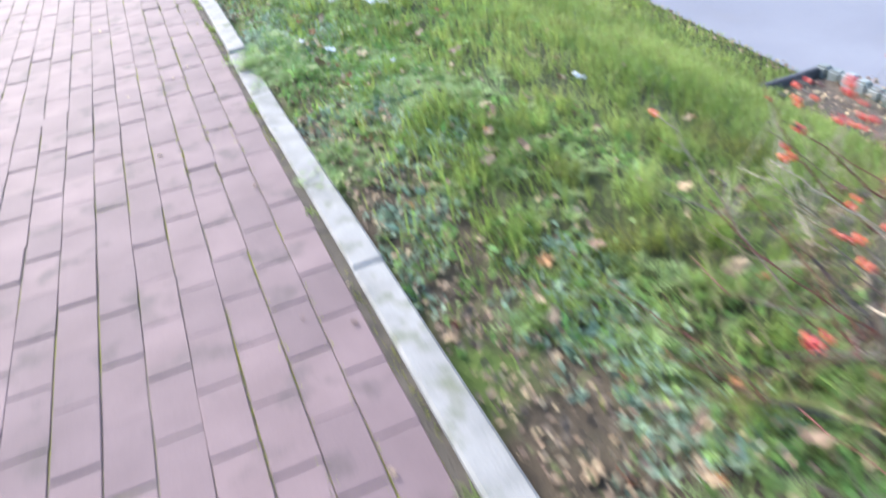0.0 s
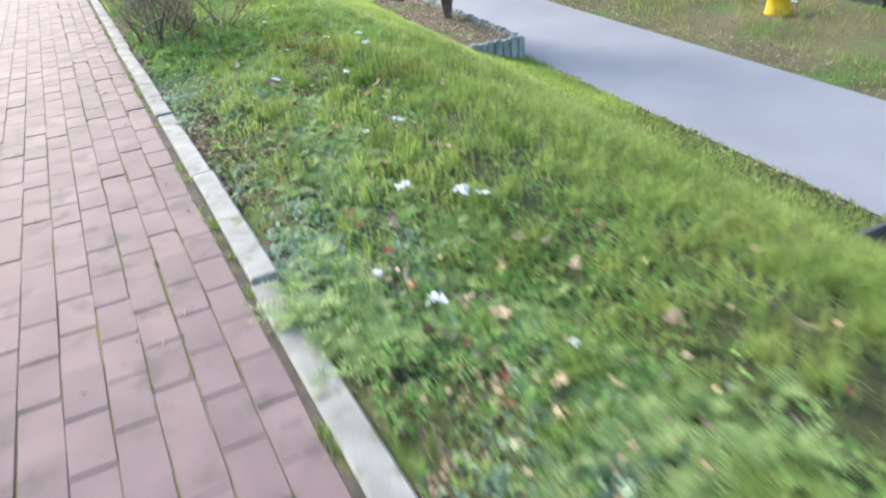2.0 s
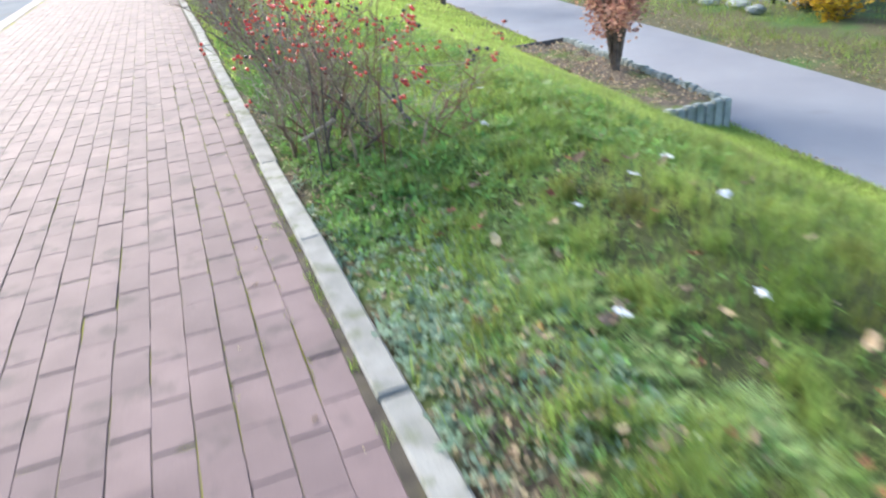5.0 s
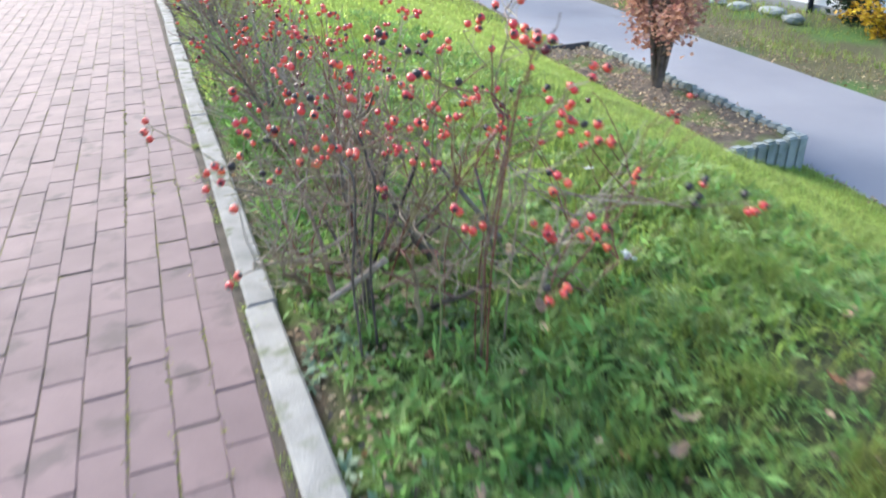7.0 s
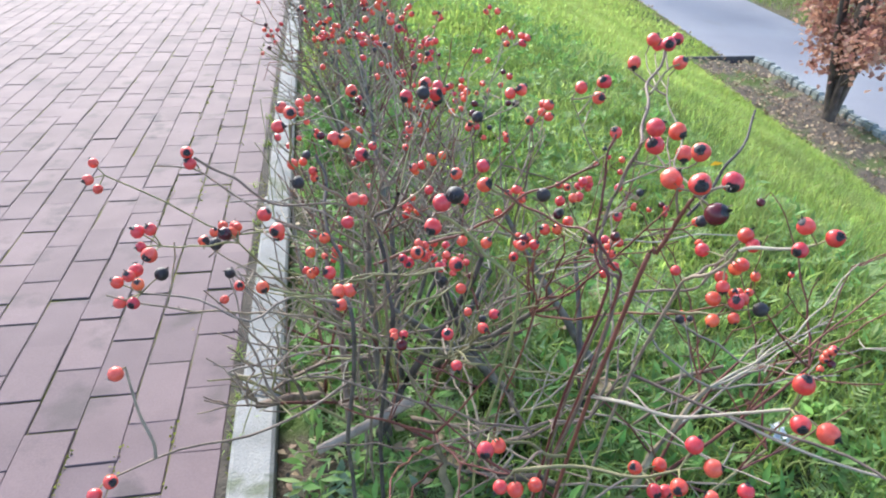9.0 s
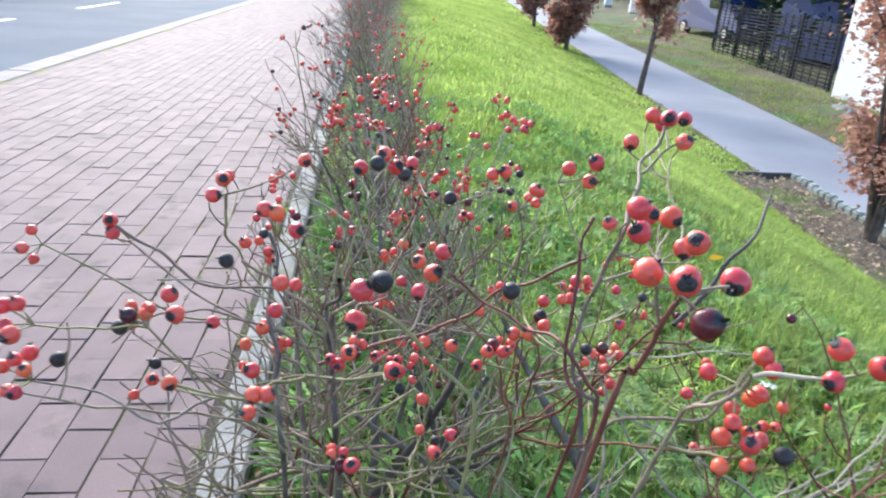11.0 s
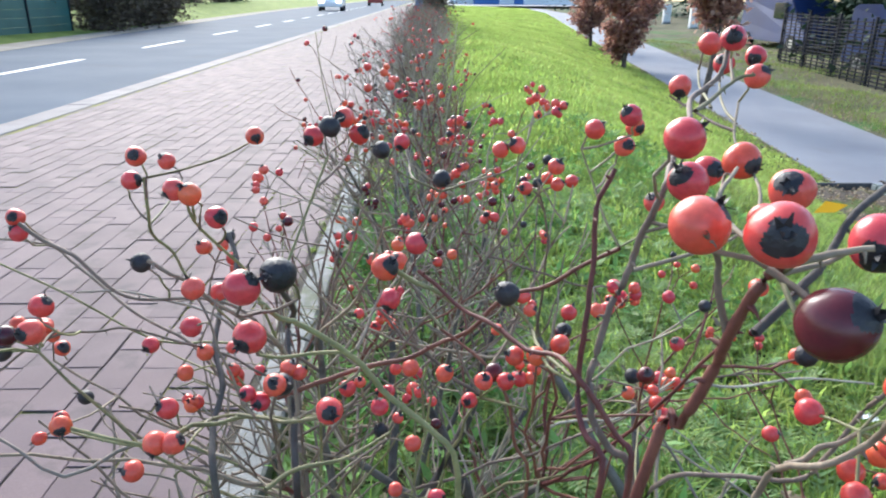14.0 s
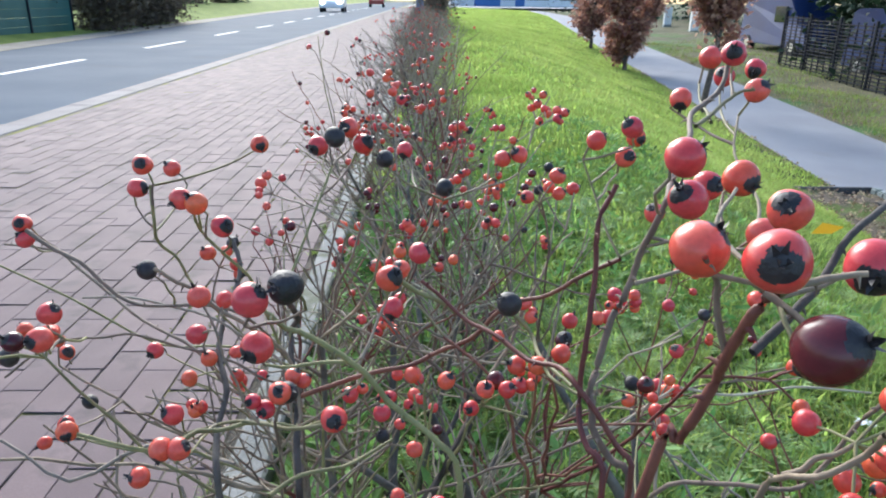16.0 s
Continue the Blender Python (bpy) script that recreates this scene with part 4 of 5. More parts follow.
MORE_CANES = {
    'cane_l': ('brown', 0.0016, [(-0.021, 7.47, 0.673), (0.038, 7.46, 0.668), (0.086, 7.44, 0.637), (0.181, 7.4, 0.593), (0.256, 7.38, 0.532)]),
    'cane_m': ('pale', 0.0015, [(0.084, 7.4, 0.646), (0.165, 7.4, 0.637), (0.21, 7.4, 0.62), (0.26, 7.42, 0.558)]),
    'cane_n': ('brown', 0.0013, [(0.065, 7.3, 0.621), (0.108, 7.32, 0.644), (0.153, 7.34, 0.639), (0.219, 7.38, 0.592), (0.274, 7.4, 0.544)]),
    'cane_o': ('green', 0.0014, [(0.127, 7.26, 0.599), (0.165, 7.26, 0.586), (0.212, 7.28, 0.566), (0.241, 7.31, 0.524)]),
    'cane_p': ('green', 0.0014, [(0.34, 7.211, 0.638), (0.284, 7.25, 0.61), (0.223, 7.28, 0.586), (0.199, 7.29, 0.564)]),
    'cane_q': ('green', 0.0015, [(0.293, 7.2, 0.587), (0.338, 7.24, 0.58), (0.374, 7.27, 0.583)]),
    'cane_r': ('green', 0.0014, [(0.172, 7.37, 0.761), (0.168, 7.38, 0.708), (0.184, 7.4, 0.663), (0.224, 7.42, 0.595)]),
    'cane_s': ('green', 0.0015, [(0.231, 7.29, 0.774), (0.246, 7.32, 0.715), (0.263, 7.36, 0.642), (0.297, 7.4, 0.551)]),
    'cane_t': ('red', 0.0017, [(0.488, 7.09, 0.676), (0.48, 7.12, 0.716), (0.485, 7.13, 0.781), (0.494, 7.14, 0.823)]),
    'cane_u': ('red', 0.0016, [(0.505, 7.1, 0.672), (0.479, 7.12, 0.72), (0.459, 7.16, 0.714), (0.425, 7.2, 0.72), (0.397, 7.22, 0.738)]),
    'cane_v': ('brown', 0.0019, [(0.578, 7.25, 0.544), (0.656, 7.2, 0.59), (0.674, 7.19, 0.63), (0.689, 7.18, 0.671)]),
    'cane_w': ('red', 0.0016, [(0.414, 7.32, 0.647), (0.45, 7.3, 0.625), (0.471, 7.3, 0.584), (0.489, 7.3, 0.516)]),
    'cane_x': ('pale', 0.0012, [(0.63, 7.35, 0.581), (0.728, 7.34, 0.587), (0.793, 7.33, 0.587)]),
    'cane_y': ('pale', 0.0014, [(0.511, 7.35, 0.521), (0.573, 7.35, 0.539), (0.629, 7.36, 0.574)]),
}
ROOTED = "abdfhijlmnsuvwyt"
HIPS_NEAR = [
    (0.479, 6.996, 0.841, 0.0086, 0),
    (0.492, 6.976, 0.845, 0.0086, 0),
    (0.532, 6.995, 0.836, 0.0086, 0),
    (0.496, 6.953, 0.831, 0.0086, 2),
    (0.543, 7.067, 0.832, 0.0086, 1),
    (0.584, 7.163, 0.790, 0.0086, 0),
    (0.507, 7.089, 0.848, 0.0086, 0),
    (0.515, 7.099, 0.827, 0.0086, 0),
    (0.546, 7.119, 0.832, 0.0086, 0),
    (0.559, 7.186, 0.811, 0.0086, 0),
]
HIPS_UPPER = [
    (0.601, 7.312, 0.872, 0.0080, 0),
    (0.598, 7.267, 0.878, 0.0080, 0),
    (0.659, 7.364, 0.860, 0.0080, 0),
    (0.623, 7.280, 0.853, 0.0080, 1),
    (0.634, 7.362, 0.854, 0.0080, 0),
    (0.590, 7.329, 0.841, 0.0080, 0),
    (0.534, 7.349, 0.805, 0.0080, 0),
    (0.554, 7.323, 0.820, 0.0080, 0),
    (0.575, 7.380, 0.802, 0.0080, 0),
    (0.557, 7.344, 0.793, 0.0080, 0),
    (0.580, 7.328, 0.752, 0.0080, 0),
]
HIPS_MIDDLE = [
    (0.317, 7.107, 0.775, 0.0086, 0),
    (0.332, 7.118, 0.777, 0.0086, 3),
    (0.313, 7.128, 0.739, 0.0086, 0),
    (0.378, 7.191, 0.752, 0.0080, 0),
    (0.379, 7.350, 0.695, 0.0080, 0),
    (0.375, 7.284, 0.690, 0.0080, 0),
    (0.395, 7.272, 0.738, 0.0080, 0),
    (0.454, 7.218, 0.723, 0.0080, 3),
    (0.416, 7.406, 0.751, 0.0080, 3),
    (0.345, 7.164, 0.672, 0.0080, 0),
    (0.674, 7.476, 0.550, 0.0080, 0),
]
HIPS_CROWN = [
    (0.331, 7.328, 0.810, 0.0080, 3),
    (0.338, 7.359, 0.812, 0.0080, 0),
    (0.314, 7.355, 0.798, 0.0080, 0),
    (0.350, 7.354, 0.800, 0.0080, 0),
    (0.363, 7.417, 0.774, 0.0080, 3),
    (0.378, 7.506, 0.764, 0.0080, 0),
    (0.472, 7.453, 0.767, 0.0080, 0),
    (0.488, 7.454, 0.771, 0.0080, 0),
    (0.251, 7.425, 0.785, 0.0080, 0),
    (0.174, 7.354, 0.782, 0.0080, 0),
    (0.158, 7.460, 0.754, 0.0080, 0),
    (0.157, 7.379, 0.756, 0.0080, 0),
    (0.224, 7.291, 0.772, 0.0080, 0),
    (0.235, 7.289, 0.769, 0.0080, 0),
    (0.254, 7.283, 0.754, 0.0080, 1),
]
HIPS_LOW = [
    (0.142, 7.245, 0.703, 0.0080, 0),
    (0.158, 7.202, 0.705, 0.0080, 0),
    (0.142, 7.403, 0.590, 0.0080, 0),
    (0.033, 7.447, 0.564, 0.0080, 0),
    (0.178, 7.326, 0.703, 0.0080, 3),
    (0.219, 7.211, 0.617, 0.0080, 0),
    (0.231, 7.211, 0.617, 0.0080, 0),
    (0.209, 7.262, 0.611, 0.0080, 0),
    (0.129, 7.260, 0.598, 0.0080, 0),
    (0.038, 7.408, 0.715, 0.0080, 0),
    (0.041, 7.403, 0.702, 0.0080, 1),
    (0.748, 7.395, 0.491, 0.0080, 0),
    (0.610, 7.419, 0.544, 0.0080, 3),
]


first = rose_bush("rose_bush", (0.36, 7.24, 0.03), np.random.default_rng(5), 16, 0.80, (1.0, 0.8), 5,
                  "leafless rose bush with red hips leaning over the kerb", True, clear_of_walker, 0.87,
                  ((0.04, 0.235), (-0.114, 0.27), (0.42, 0.34), (0.24, 0.38), (-0.2, 0.5)), 1.25)
fb = Vector((0.36, 7.24, 0.03))
for nm, (kind, r, pts) in (HERO_CANES | MORE_CANES).items():
    pts = [Vector(p) - fb for p in pts]
    low = min((pts[0], pts[-1]), key=lambda q: q.z)
    line = [tuple(p) for p in pts]
    if len(nm) == 6 and nm[-1] in ROOTED:
        foot = (low.x * 0.9 - 0.02, low.y + 0.07, 0.0)
        mid = (low.x * 0.95 - 0.02, low.y + 0.05, low.z * 0.5)
        line = [foot, mid] + line if low is pts[0] else line + [mid, foot]
        line = line if low is pts[0] else line[::-1]
    knee = np.random.default_rng(sum(map(ord, nm)))
    if not nm.startswith("cane_a"):
        bent = [line[0]]
        for p0, p1 in zip(line, line[1:]):
            p0, p1 = np.array(p0), np.array(p1)
            gap = np.linalg.norm(p1 - p0)
            bent += [tuple((p0 + p1) / 2 + knee.normal(0, min(0.006, gap * 0.05), 3)), tuple(p1)]
        line = bent
    sm = smoothed(line, 4)
    wob = np.random.default_rng(len(nm) + int(r * 1e5)).normal(0, r * 0.1, sm.shape)
    lines = [(sm + wob, np.linspace(r * 1.15, r * 0.75, len(sm)))]
    for i in range(3, len(sm) - 1, 4):
        side = np.cross(sm[i] - sm[i - 1], (math.sin(i * 2.1), math.cos(i * 1.3), math.sin(i)))
        side = side / (np.linalg.norm(side) + 1e-9)
        lines.append(([sm[i] + side * r * 0.6, sm[i] + side * r * 2.0, sm[i] + side * r * 2.9 + (0, 0, -r * 0.6)], [r * 0.6, r * 0.25, 0.0001]))
    v, f = tubes(lines, 8)
    me = bulk("cane", v, f, CANE[kind])
    me.polygons.foreach_set("use_smooth", np.ones(len(me.polygons), dtype=bool))
    put("cane", me, first)
rh = np.random.default_rng(77)
wood = []
for ob in first.children:
    if ob.name.startswith("cane"):
        co = np.empty(len(ob.data.vertices) * 3)
        ob.data.vertices.foreach_get("co", co)
        wood.append(co.reshape(-1, 3))
wood = np.concatenate(wood)
for group in (HIPS_NEAR, HIPS_UPPER, HIPS_MIDDLE, HIPS_CROWN, HIPS_LOW):
    mid = np.mean([g[:3] for g in group], axis=0)
    for k, (x, y, z, s, t) in enumerate(group):
        # tips mostly hang towards the walker or outwards from their cluster
        d = np.array([0.9 * math.sin(k * 2.3 + 1), -0.55 + 0.5 * math.cos(k * 1.1), 0.35 + 0.7 * math.cos(k * 1.9)])
        put("hip", FINE_HIPS[(0, 0, 2, 3)[t] if t else (k % 5 == 3) * 1][k % 3], first, aim(Vector((x, y, z)) - fb, d, s, k * 1.1, 0.95 + 0.1 * (k % 2)))
        b = np.array((x, y, z)) - np.array(fb) - d / np.linalg.norm(d) * s * 0.85
        e = b + np.array([rh.normal(0, 0.003), 0.007, -0.014 + rh.normal(0, 0.002)])
        if y < 7.0:
            # the nearest hips share the tip of the stout red cane
            e = np.array((0.498, 6.984, 0.831)) - np.array(fb)
        v, f = tubes([([b, (b + e) / 2 + rh.normal(0, 0.002, 3), e], [0.0008, 0.0008, 0.0009])], 6)
        put("stalk", bulk("stalk", v, f, BARK_GREEN if k % 2 else BARK_BROWN), first)
        # a twig carries the stalk back to the nearest older wood
        far = np.linalg.norm((wood - e) * (1, 0.6, 1), axis=1) + 0.3 * (wood[:, 2] > e[2] - 0.012)
        root = wood[np.argmin(far)]
        gap = np.linalg.norm(root - e)
        if 0.008 < gap < 0.22 and y > 7.0:
            bend = [e, e + (root - e) * 0.3 + (rh.normal(0, 0.03 * gap), 0, -0.04 * gap), e + (root - e) * 0.68 + (rh.normal(0, 0.03 * gap), rh.normal(0, 0.03 * gap), -0.03 * gap), root]
            sm = smoothed([tuple(q) for q in bend], 4)
            v, f = tubes([(sm, np.linspace(0.0007, 0.001, len(sm)) if y < 7.12 else np.linspace(0.0008, 0.0012, len(sm)))], 6)
            put("twig", bulk("twig", v, f, BARK_BROWN if k % 2 or y < 7.12 else BARK_GREEN), first)
            wood = np.concatenate([wood, sm])
# outer clusters of hips on long twigs, over the pavement and out over the grass
OUTER = [(-0.023, 7.30, 0.584, 7, 0.026), (-0.13, 7.598, 0.617, 3, 0.016), (-0.046, 7.114, 0.462, 2, 0.012), (-0.008, 7.146, 0.591, 1, 0.0),
         (0.636, 7.081, 0.65, 4, 0.02), (0.63, 7.11, 0.70, 6, 0.024), (0.655, 7.02, 0.765, 3, 0.018), (0.357, 7.018, 0.571, 2, 0.014),
         (0.377, 6.991, 0.545, 3, 0.017), (0.56, 6.885, 0.70, 3, 0.022), (0.50, 6.915, 0.61, 3, 0.024), (0.847, 6.821, 0.553, 4, 0.03), (0.832, 6.918, 0.534, 5, 0.026),
         (0.468, 6.849, 0.441, 4, 0.02), (0.604, 6.943, 0.486, 7, 0.035), (0.546, 7.042, 0.463, 6, 0.026)]
for k, (x, y, z, n, wide) in enumerate(OUTER):
    hub = np.array((x, y, z)) - np.array(fb) + (0, 0.006, -0.012)
    far = np.linalg.norm(wood - hub, axis=1) + 0.4 * (wood[:, 2] > hub[2] - 0.03) + 0.3 * (wood[:, 1] < hub[1])
    root = wood[np.argmin(far)]
    run = root - hub
    gap = np.linalg.norm(run)
    line = [tuple(hub + run * u + rh.normal(0, 0.03 * gap, 3) * (0 < u < 1) + (0, 0, -0.2 * gap * u * (1 - u))) for u in (0, 0.25, 0.5, 0.75, 1)]
    sm = smoothed(line, 3)
    v, f = tubes([(sm, np.linspace(0.0012, 0.0022, len(sm)))], 6)
    put("twig", bulk("twig", v, f, CANE[("pale", "green", "brown")[k % 3]]), first)
    wood = np.concatenate([wood, sm])
    for q in range(n):
        d = rh.normal(0, 1, 3) + (0, -0.4, 0.2)
        d /= np.linalg.norm(d)
        at = hub + d * (0.011 + wide * rh.uniform(0.5, 1.0))
        put("hip", FINE_HIPS[3 if (k + q) % 9 == 4 or k == 12 and q < 4 else (q % 3 == 2) * 1][q % 3], first, aim(at, d, rh.uniform(0.0072, 0.0085), q * 1.7))
        v, f = tubes([([hub, (hub + at) / 2 + (0, 0, 0.001), at - d * 0.006], [0.0011, 0.0009, 0.001])], 5)
        put("stalk", bulk("stalk", v, f, BARK_GREEN), first)
# an old cut stub, bleached pale
sm = smoothed([(-0.19, 0.146, 0.16), (-0.11, 0.165, 0.185), (-0.027, 0.184, 0.215)], 4)
v, f = tubes([(sm, np.linspace(0.0075, 0.0095, len(sm)))], 9)
put("stub", bulk("stub", v, f, BARK_PALE), first)
lf = np.random.default_rng(9)
put("leaf", leaves_mesh("leaf", np.array([[0.536, 7.038, 0.832]]) - np.array(fb), np.array([0.007]), lf, YELLOW_LEAF), first)

y = 7.72
k = 0
while y < 13.5:
    rose_bush("rose_bush", (0.36 + 0.05 * math.sin(k * 2.1), y, 0.03), np.random.default_rng(100 + k), (18, 14)[k] if k < 2 else 11, 0.78, (1.05, 0.85), 9 if k < 2 else 8,
              "leafless rose bush thick with red hips in the hedge", k < 3, lambda p: (-0.26 if p[2] > 0.55 else 0.02) < p[0] < (0.78 if p[2] > 0.5 else 0.6) and p[2] < 0.82 - 0.9 * max(0, 0.1 - p[0]), (0.43, 0.48, 0.62)[k] if k < 3 else 0.82)
    y += 0.62
    k += 1
protos = [rose_bush("rose_bush", (0.36, y + 0.75 * q, 0.03), np.random.default_rng(200 + q), 15, 0.82, (1.0, 1.0), 9,
                    "grey twiggy rose bush with few red hips in the hedge", False, bare=0.93) for q in range(3)]
y += 2.3
k = 0
while y < 60:
    copy_thing(protos[k % 3], pose(0.36 + 0.06 * math.sin(k * 1.7), y, 0.03, 0, 0, 137 * k % 360))
    y += 0.78 if y < 30 else 1.5
    k += 1
for q, (yy, hh) in enumerate(((28.0, 1.5), (30.5, 1.7), (33.0, 1.6), (36, 1.6), (40, 1.6))):
    leafy_shrub("hedge_shrub", (0.75, yy, 0.02), (0.5, 1.0, hh), 900, 0.06, BRUSH, "taller brown twiggy shrub in the hedge line", 90 + q, 22)
# a lower bush beside the first one, on the lawn side
rose_bush("rose_bush", (0.68, 7.32, 0.03), np.random.default_rng(41), 7, 0.62, (1.6, 0.9), 5,
          "low spreading rose bush with orange-red hips on the grass", True,
          lambda p: 0.3 < p[0] < 1.35 and (p[2] < 0.5 if p[1] < 7.3 else p[2] < 0.56) and p[1] > 7.05, 0.6)
# the end of the earlier bush, where the walk begins
rose_bush("rose_bush", (0.74, 0.8, 0.02), np.random.default_rng(300), 26, 0.56, (1.1, 1.0), 7,
          "leafless rose bush with orange-red hips beside the pavement", True,
          lambda p: p[0] > 0.34 + 0.25 * max(0, p[2] - 0.3) and p[1] < 1.35, 0.55)


# ---------------------------------------------------------------- grass, weeds, fallen leaves
def scatter(rg, n, x0, x1, y0, y1):
    return rg.uniform(x0, x1, n), rg.uniform(y0, y1, n)


def patchy(x, y, s, o=0.0):
    return np.sin(x * s * 1.3 + 1.7 * np.sin(y * s * 0.9 + o)) * np.sin(y * s + 1.3 * np.sin(x * s * 1.1 + o * 2))


def blades(name, x, y, z, length, width, rg, material, lean=0.5):
    n = len(x)
    yaw = rg.uniform(0, 2 * np.pi, n)
    out = np.stack([np.cos(yaw), np.sin(yaw), np.zeros(n)], 1)
    side = np.stack([-np.sin(yaw), np.cos(yaw), np.zeros(n)], 1)
    b = np.stack([x, y, z], 1)
    le = (rg.gamma(2.0, lean / 2, n))[:, None]
    up = np.array([[0, 0, 1.0]])
    L, w = length[:, None], width[:, None]
    norm = np.sqrt(1 + le * le)
    m = b + (up + out * le * 0.45) * L * 0.55 / np.sqrt(1 + 0.2 * le * le)
    t = b + (up * 0.95 + out * le * 1.1) * L / norm
    v = np.stack([b - side * w, b + side * w, m - side * w * 0.75, m + side * w * 0.75, t], 1).reshape(-1, 3)
    i = np.arange(n)[:, None] * 5
    tri = np.concatenate([i + np.array([[0, 1, 3]]), i + np.array([[0, 3, 2]]), i + np.array([[2, 3, 4]])])
    return tagged(put(name, bulk(name, v, tri, material)), kind="stuff", category="grass")


rg = np.random.default_rng(1234)
# short grass on the near bank, thinner beside the kerb
x, y = scatter(rg, 320000, 0.10, 3.4, -2.4, 10.5)
near = np.clip((x - 0.1) / 0.35, 0.06, 1) * np.where((np.sin(y * 1.9 + 1) > 0.1) & (x < 0.5), 0.3, 1)
tuft = np.clip(0.5 + 0.55 * patchy(x, y, 11, 0.3) + 0.35 * patchy(x, y, 4.3, 1.9), 0.05, 1)
clump = (0.62 + 0.38 * patchy(x, y, 3.1)) * (0.35 + 0.75 * tuft) * np.where(y > 7.2, np.where(x > 1.2, 1.0, 0.6), np.where(x > 0.7, np.where(y < 2.6, 0.34, 0.5), 0.6))
keep = rg.random(len(x)) < near * clump * np.where(x > 1.9, 0.7, 1) * np.where((x > 0.8) & (x < 1.5) & (y < 7), 0.85, 1)
keep &= (np.hypot(x - 0.85, y - 0.85) > 0.55 + 0.2 * patchy(x, y, 4.0)) | (rg.random(len(x)) < 0.35)
x, y, tuft = x[keep], y[keep], tuft[keep]
tall = 0.034 + 0.06 * np.clip(0.5 + 0.5 * patchy(x, y, 2.3, 1.0), 0, 1) * rg.uniform(0.5, 1.3, len(x)) + 0.03 * (x > 1.2) + 0.035 * tuft
ob = blades("grass", x, y, lawn_z(x, y) - 0.004, tall, rg.uniform(0.0014, 0.003, len(x)), rg, GRASS, 0.7)
tagged(ob, "short green grass blades on the near bank")
x, y = scatter(rg, 200000, 0.6, 5.9, 6.2, 15.0)
ok = (x < path_left(y) - 0.05) & (rg.random(len(x)) < np.clip((y - 6.7 - 0.1 * x + 0.5 * patchy(x, y, 1.3, 0.4)) / 1.1, 0, 1))
x, y = x[ok], y[ok]
ob = blades("grass", x, y, lawn_z(x, y) - 0.002, rg.uniform(0.045, 0.1, len(x)), rg.uniform(0.0025, 0.005, len(x)), rg, LAWN, 1.3)
tagged(ob, "thick soft grass on the bank behind the roses")
x, y = scatter(rg, 190000, 0.12, 8.0, 10.0, 45)
x = 0.12 + (path_left(y) - 0.2) * rg.random(len(x)) ** 1.1
tall = 0.05 + 0.05 * rg.random(len(x)) + 0.02 * patchy(x, y, 1.7)
ob = blades("grass", x, y, lawn_z(x, y) - 0.004, tall, rg.uniform(0.005, 0.0095, len(x)), rg, LAWN, 1.15)
tagged(ob, "mown green grass over the long bank")
x, y = scatter(rg, 36000, 3.0, 6.0, -2.4, 12)
ok = x < path_left(y) - 0.02
x, y = x[ok], y[ok]
ob = blades("grass", x, y, lawn_z(x, y) - 0.004, rg.uniform(0.04, 0.12, len(x)), rg.uniform(0.003, 0.006, len(x)), rg, GRASS, 0.8)
tagged(ob, "longer grass on the lower bank near the path")
x, y = scatter(rg, 9000, 0.3, 3.2, 0, 9)
ok = patchy(x, y, 1.9, 2.0) > 0.15
x, y = x[ok], y[ok]
ob = blades("dry_grass", x, y, lawn_z(x, y), rg.uniform(0.04, 0.10, len(x)), rg.uniform(0.001, 0.002, len(x)), rg, GRASS_DRY, 1.2)
tagged(ob, "pale dry grass blades among the green")
x, y = scatter(rg, 60000, 0.12, 8.0, 44.0, 92)
x = 0.12 + (path_left(y) - 0.2) * rg.random(len(x))
ob = blades("grass", x, y, lawn_z(x, y) - 0.004, rg.uniform(0.06, 0.12, len(x)), rg.uniform(0.012, 0.025, len(x)), rg, LAWN, 0.8)
tagged(ob, "mown green grass at the far end of the bank")
# tufts along the verge beyond the path
y = rg.uniform(0, 40, 24000)
x = path_right(y) + 0.1 + rg.gamma(1.6, 1.4, len(y))
ok = patchy(x, y, 0.9, 0.5) > -0.35
x, y = x[ok], y[ok]
zz = np.array([verge_z(a, b) for a, b in zip(x, y)])
ob = blades("grass", x, y, zz, rg.uniform(0.05, 0.18, len(x)), rg.uniform(0.004, 0.009, len(x)), rg, GRASS, 0.9)
tagged(ob, "rough tufts of grass on the far verge")
y = rg.uniform(0, 40, 14000)
x = path_right(y) + 0.05 + rg.gamma(1.5, 1.3, len(y))
zz = np.array([verge_z(a, b) for a, b in zip(x, y)])
ob = blades("dry_grass", x, y, zz, rg.uniform(0.05, 0.14, len(x)), rg.uniform(0.003, 0.006, len(x)), rg, GRASS_DRY, 1.3)
tagged(ob, "dry straw-coloured grass on the far verge")
# tall tufts here and there
cx, cy = scatter(rg, 280, 0.3, 2.2, 0.6, 8.5)
x = np.repeat(cx, 50) + rg.normal(0, 0.03, 14000)
y = np.repeat(cy, 50) + rg.normal(0, 0.03, 14000)
ob = blades("grass_tuft", x, y, lawn_z(x, y), rg.uniform(0.06, 0.13, 14000), rg.uniform(0.0018, 0.0032, 14000), rg, GRASS, 0.6)
tagged(ob, "taller grass tufts standing out of the bank")


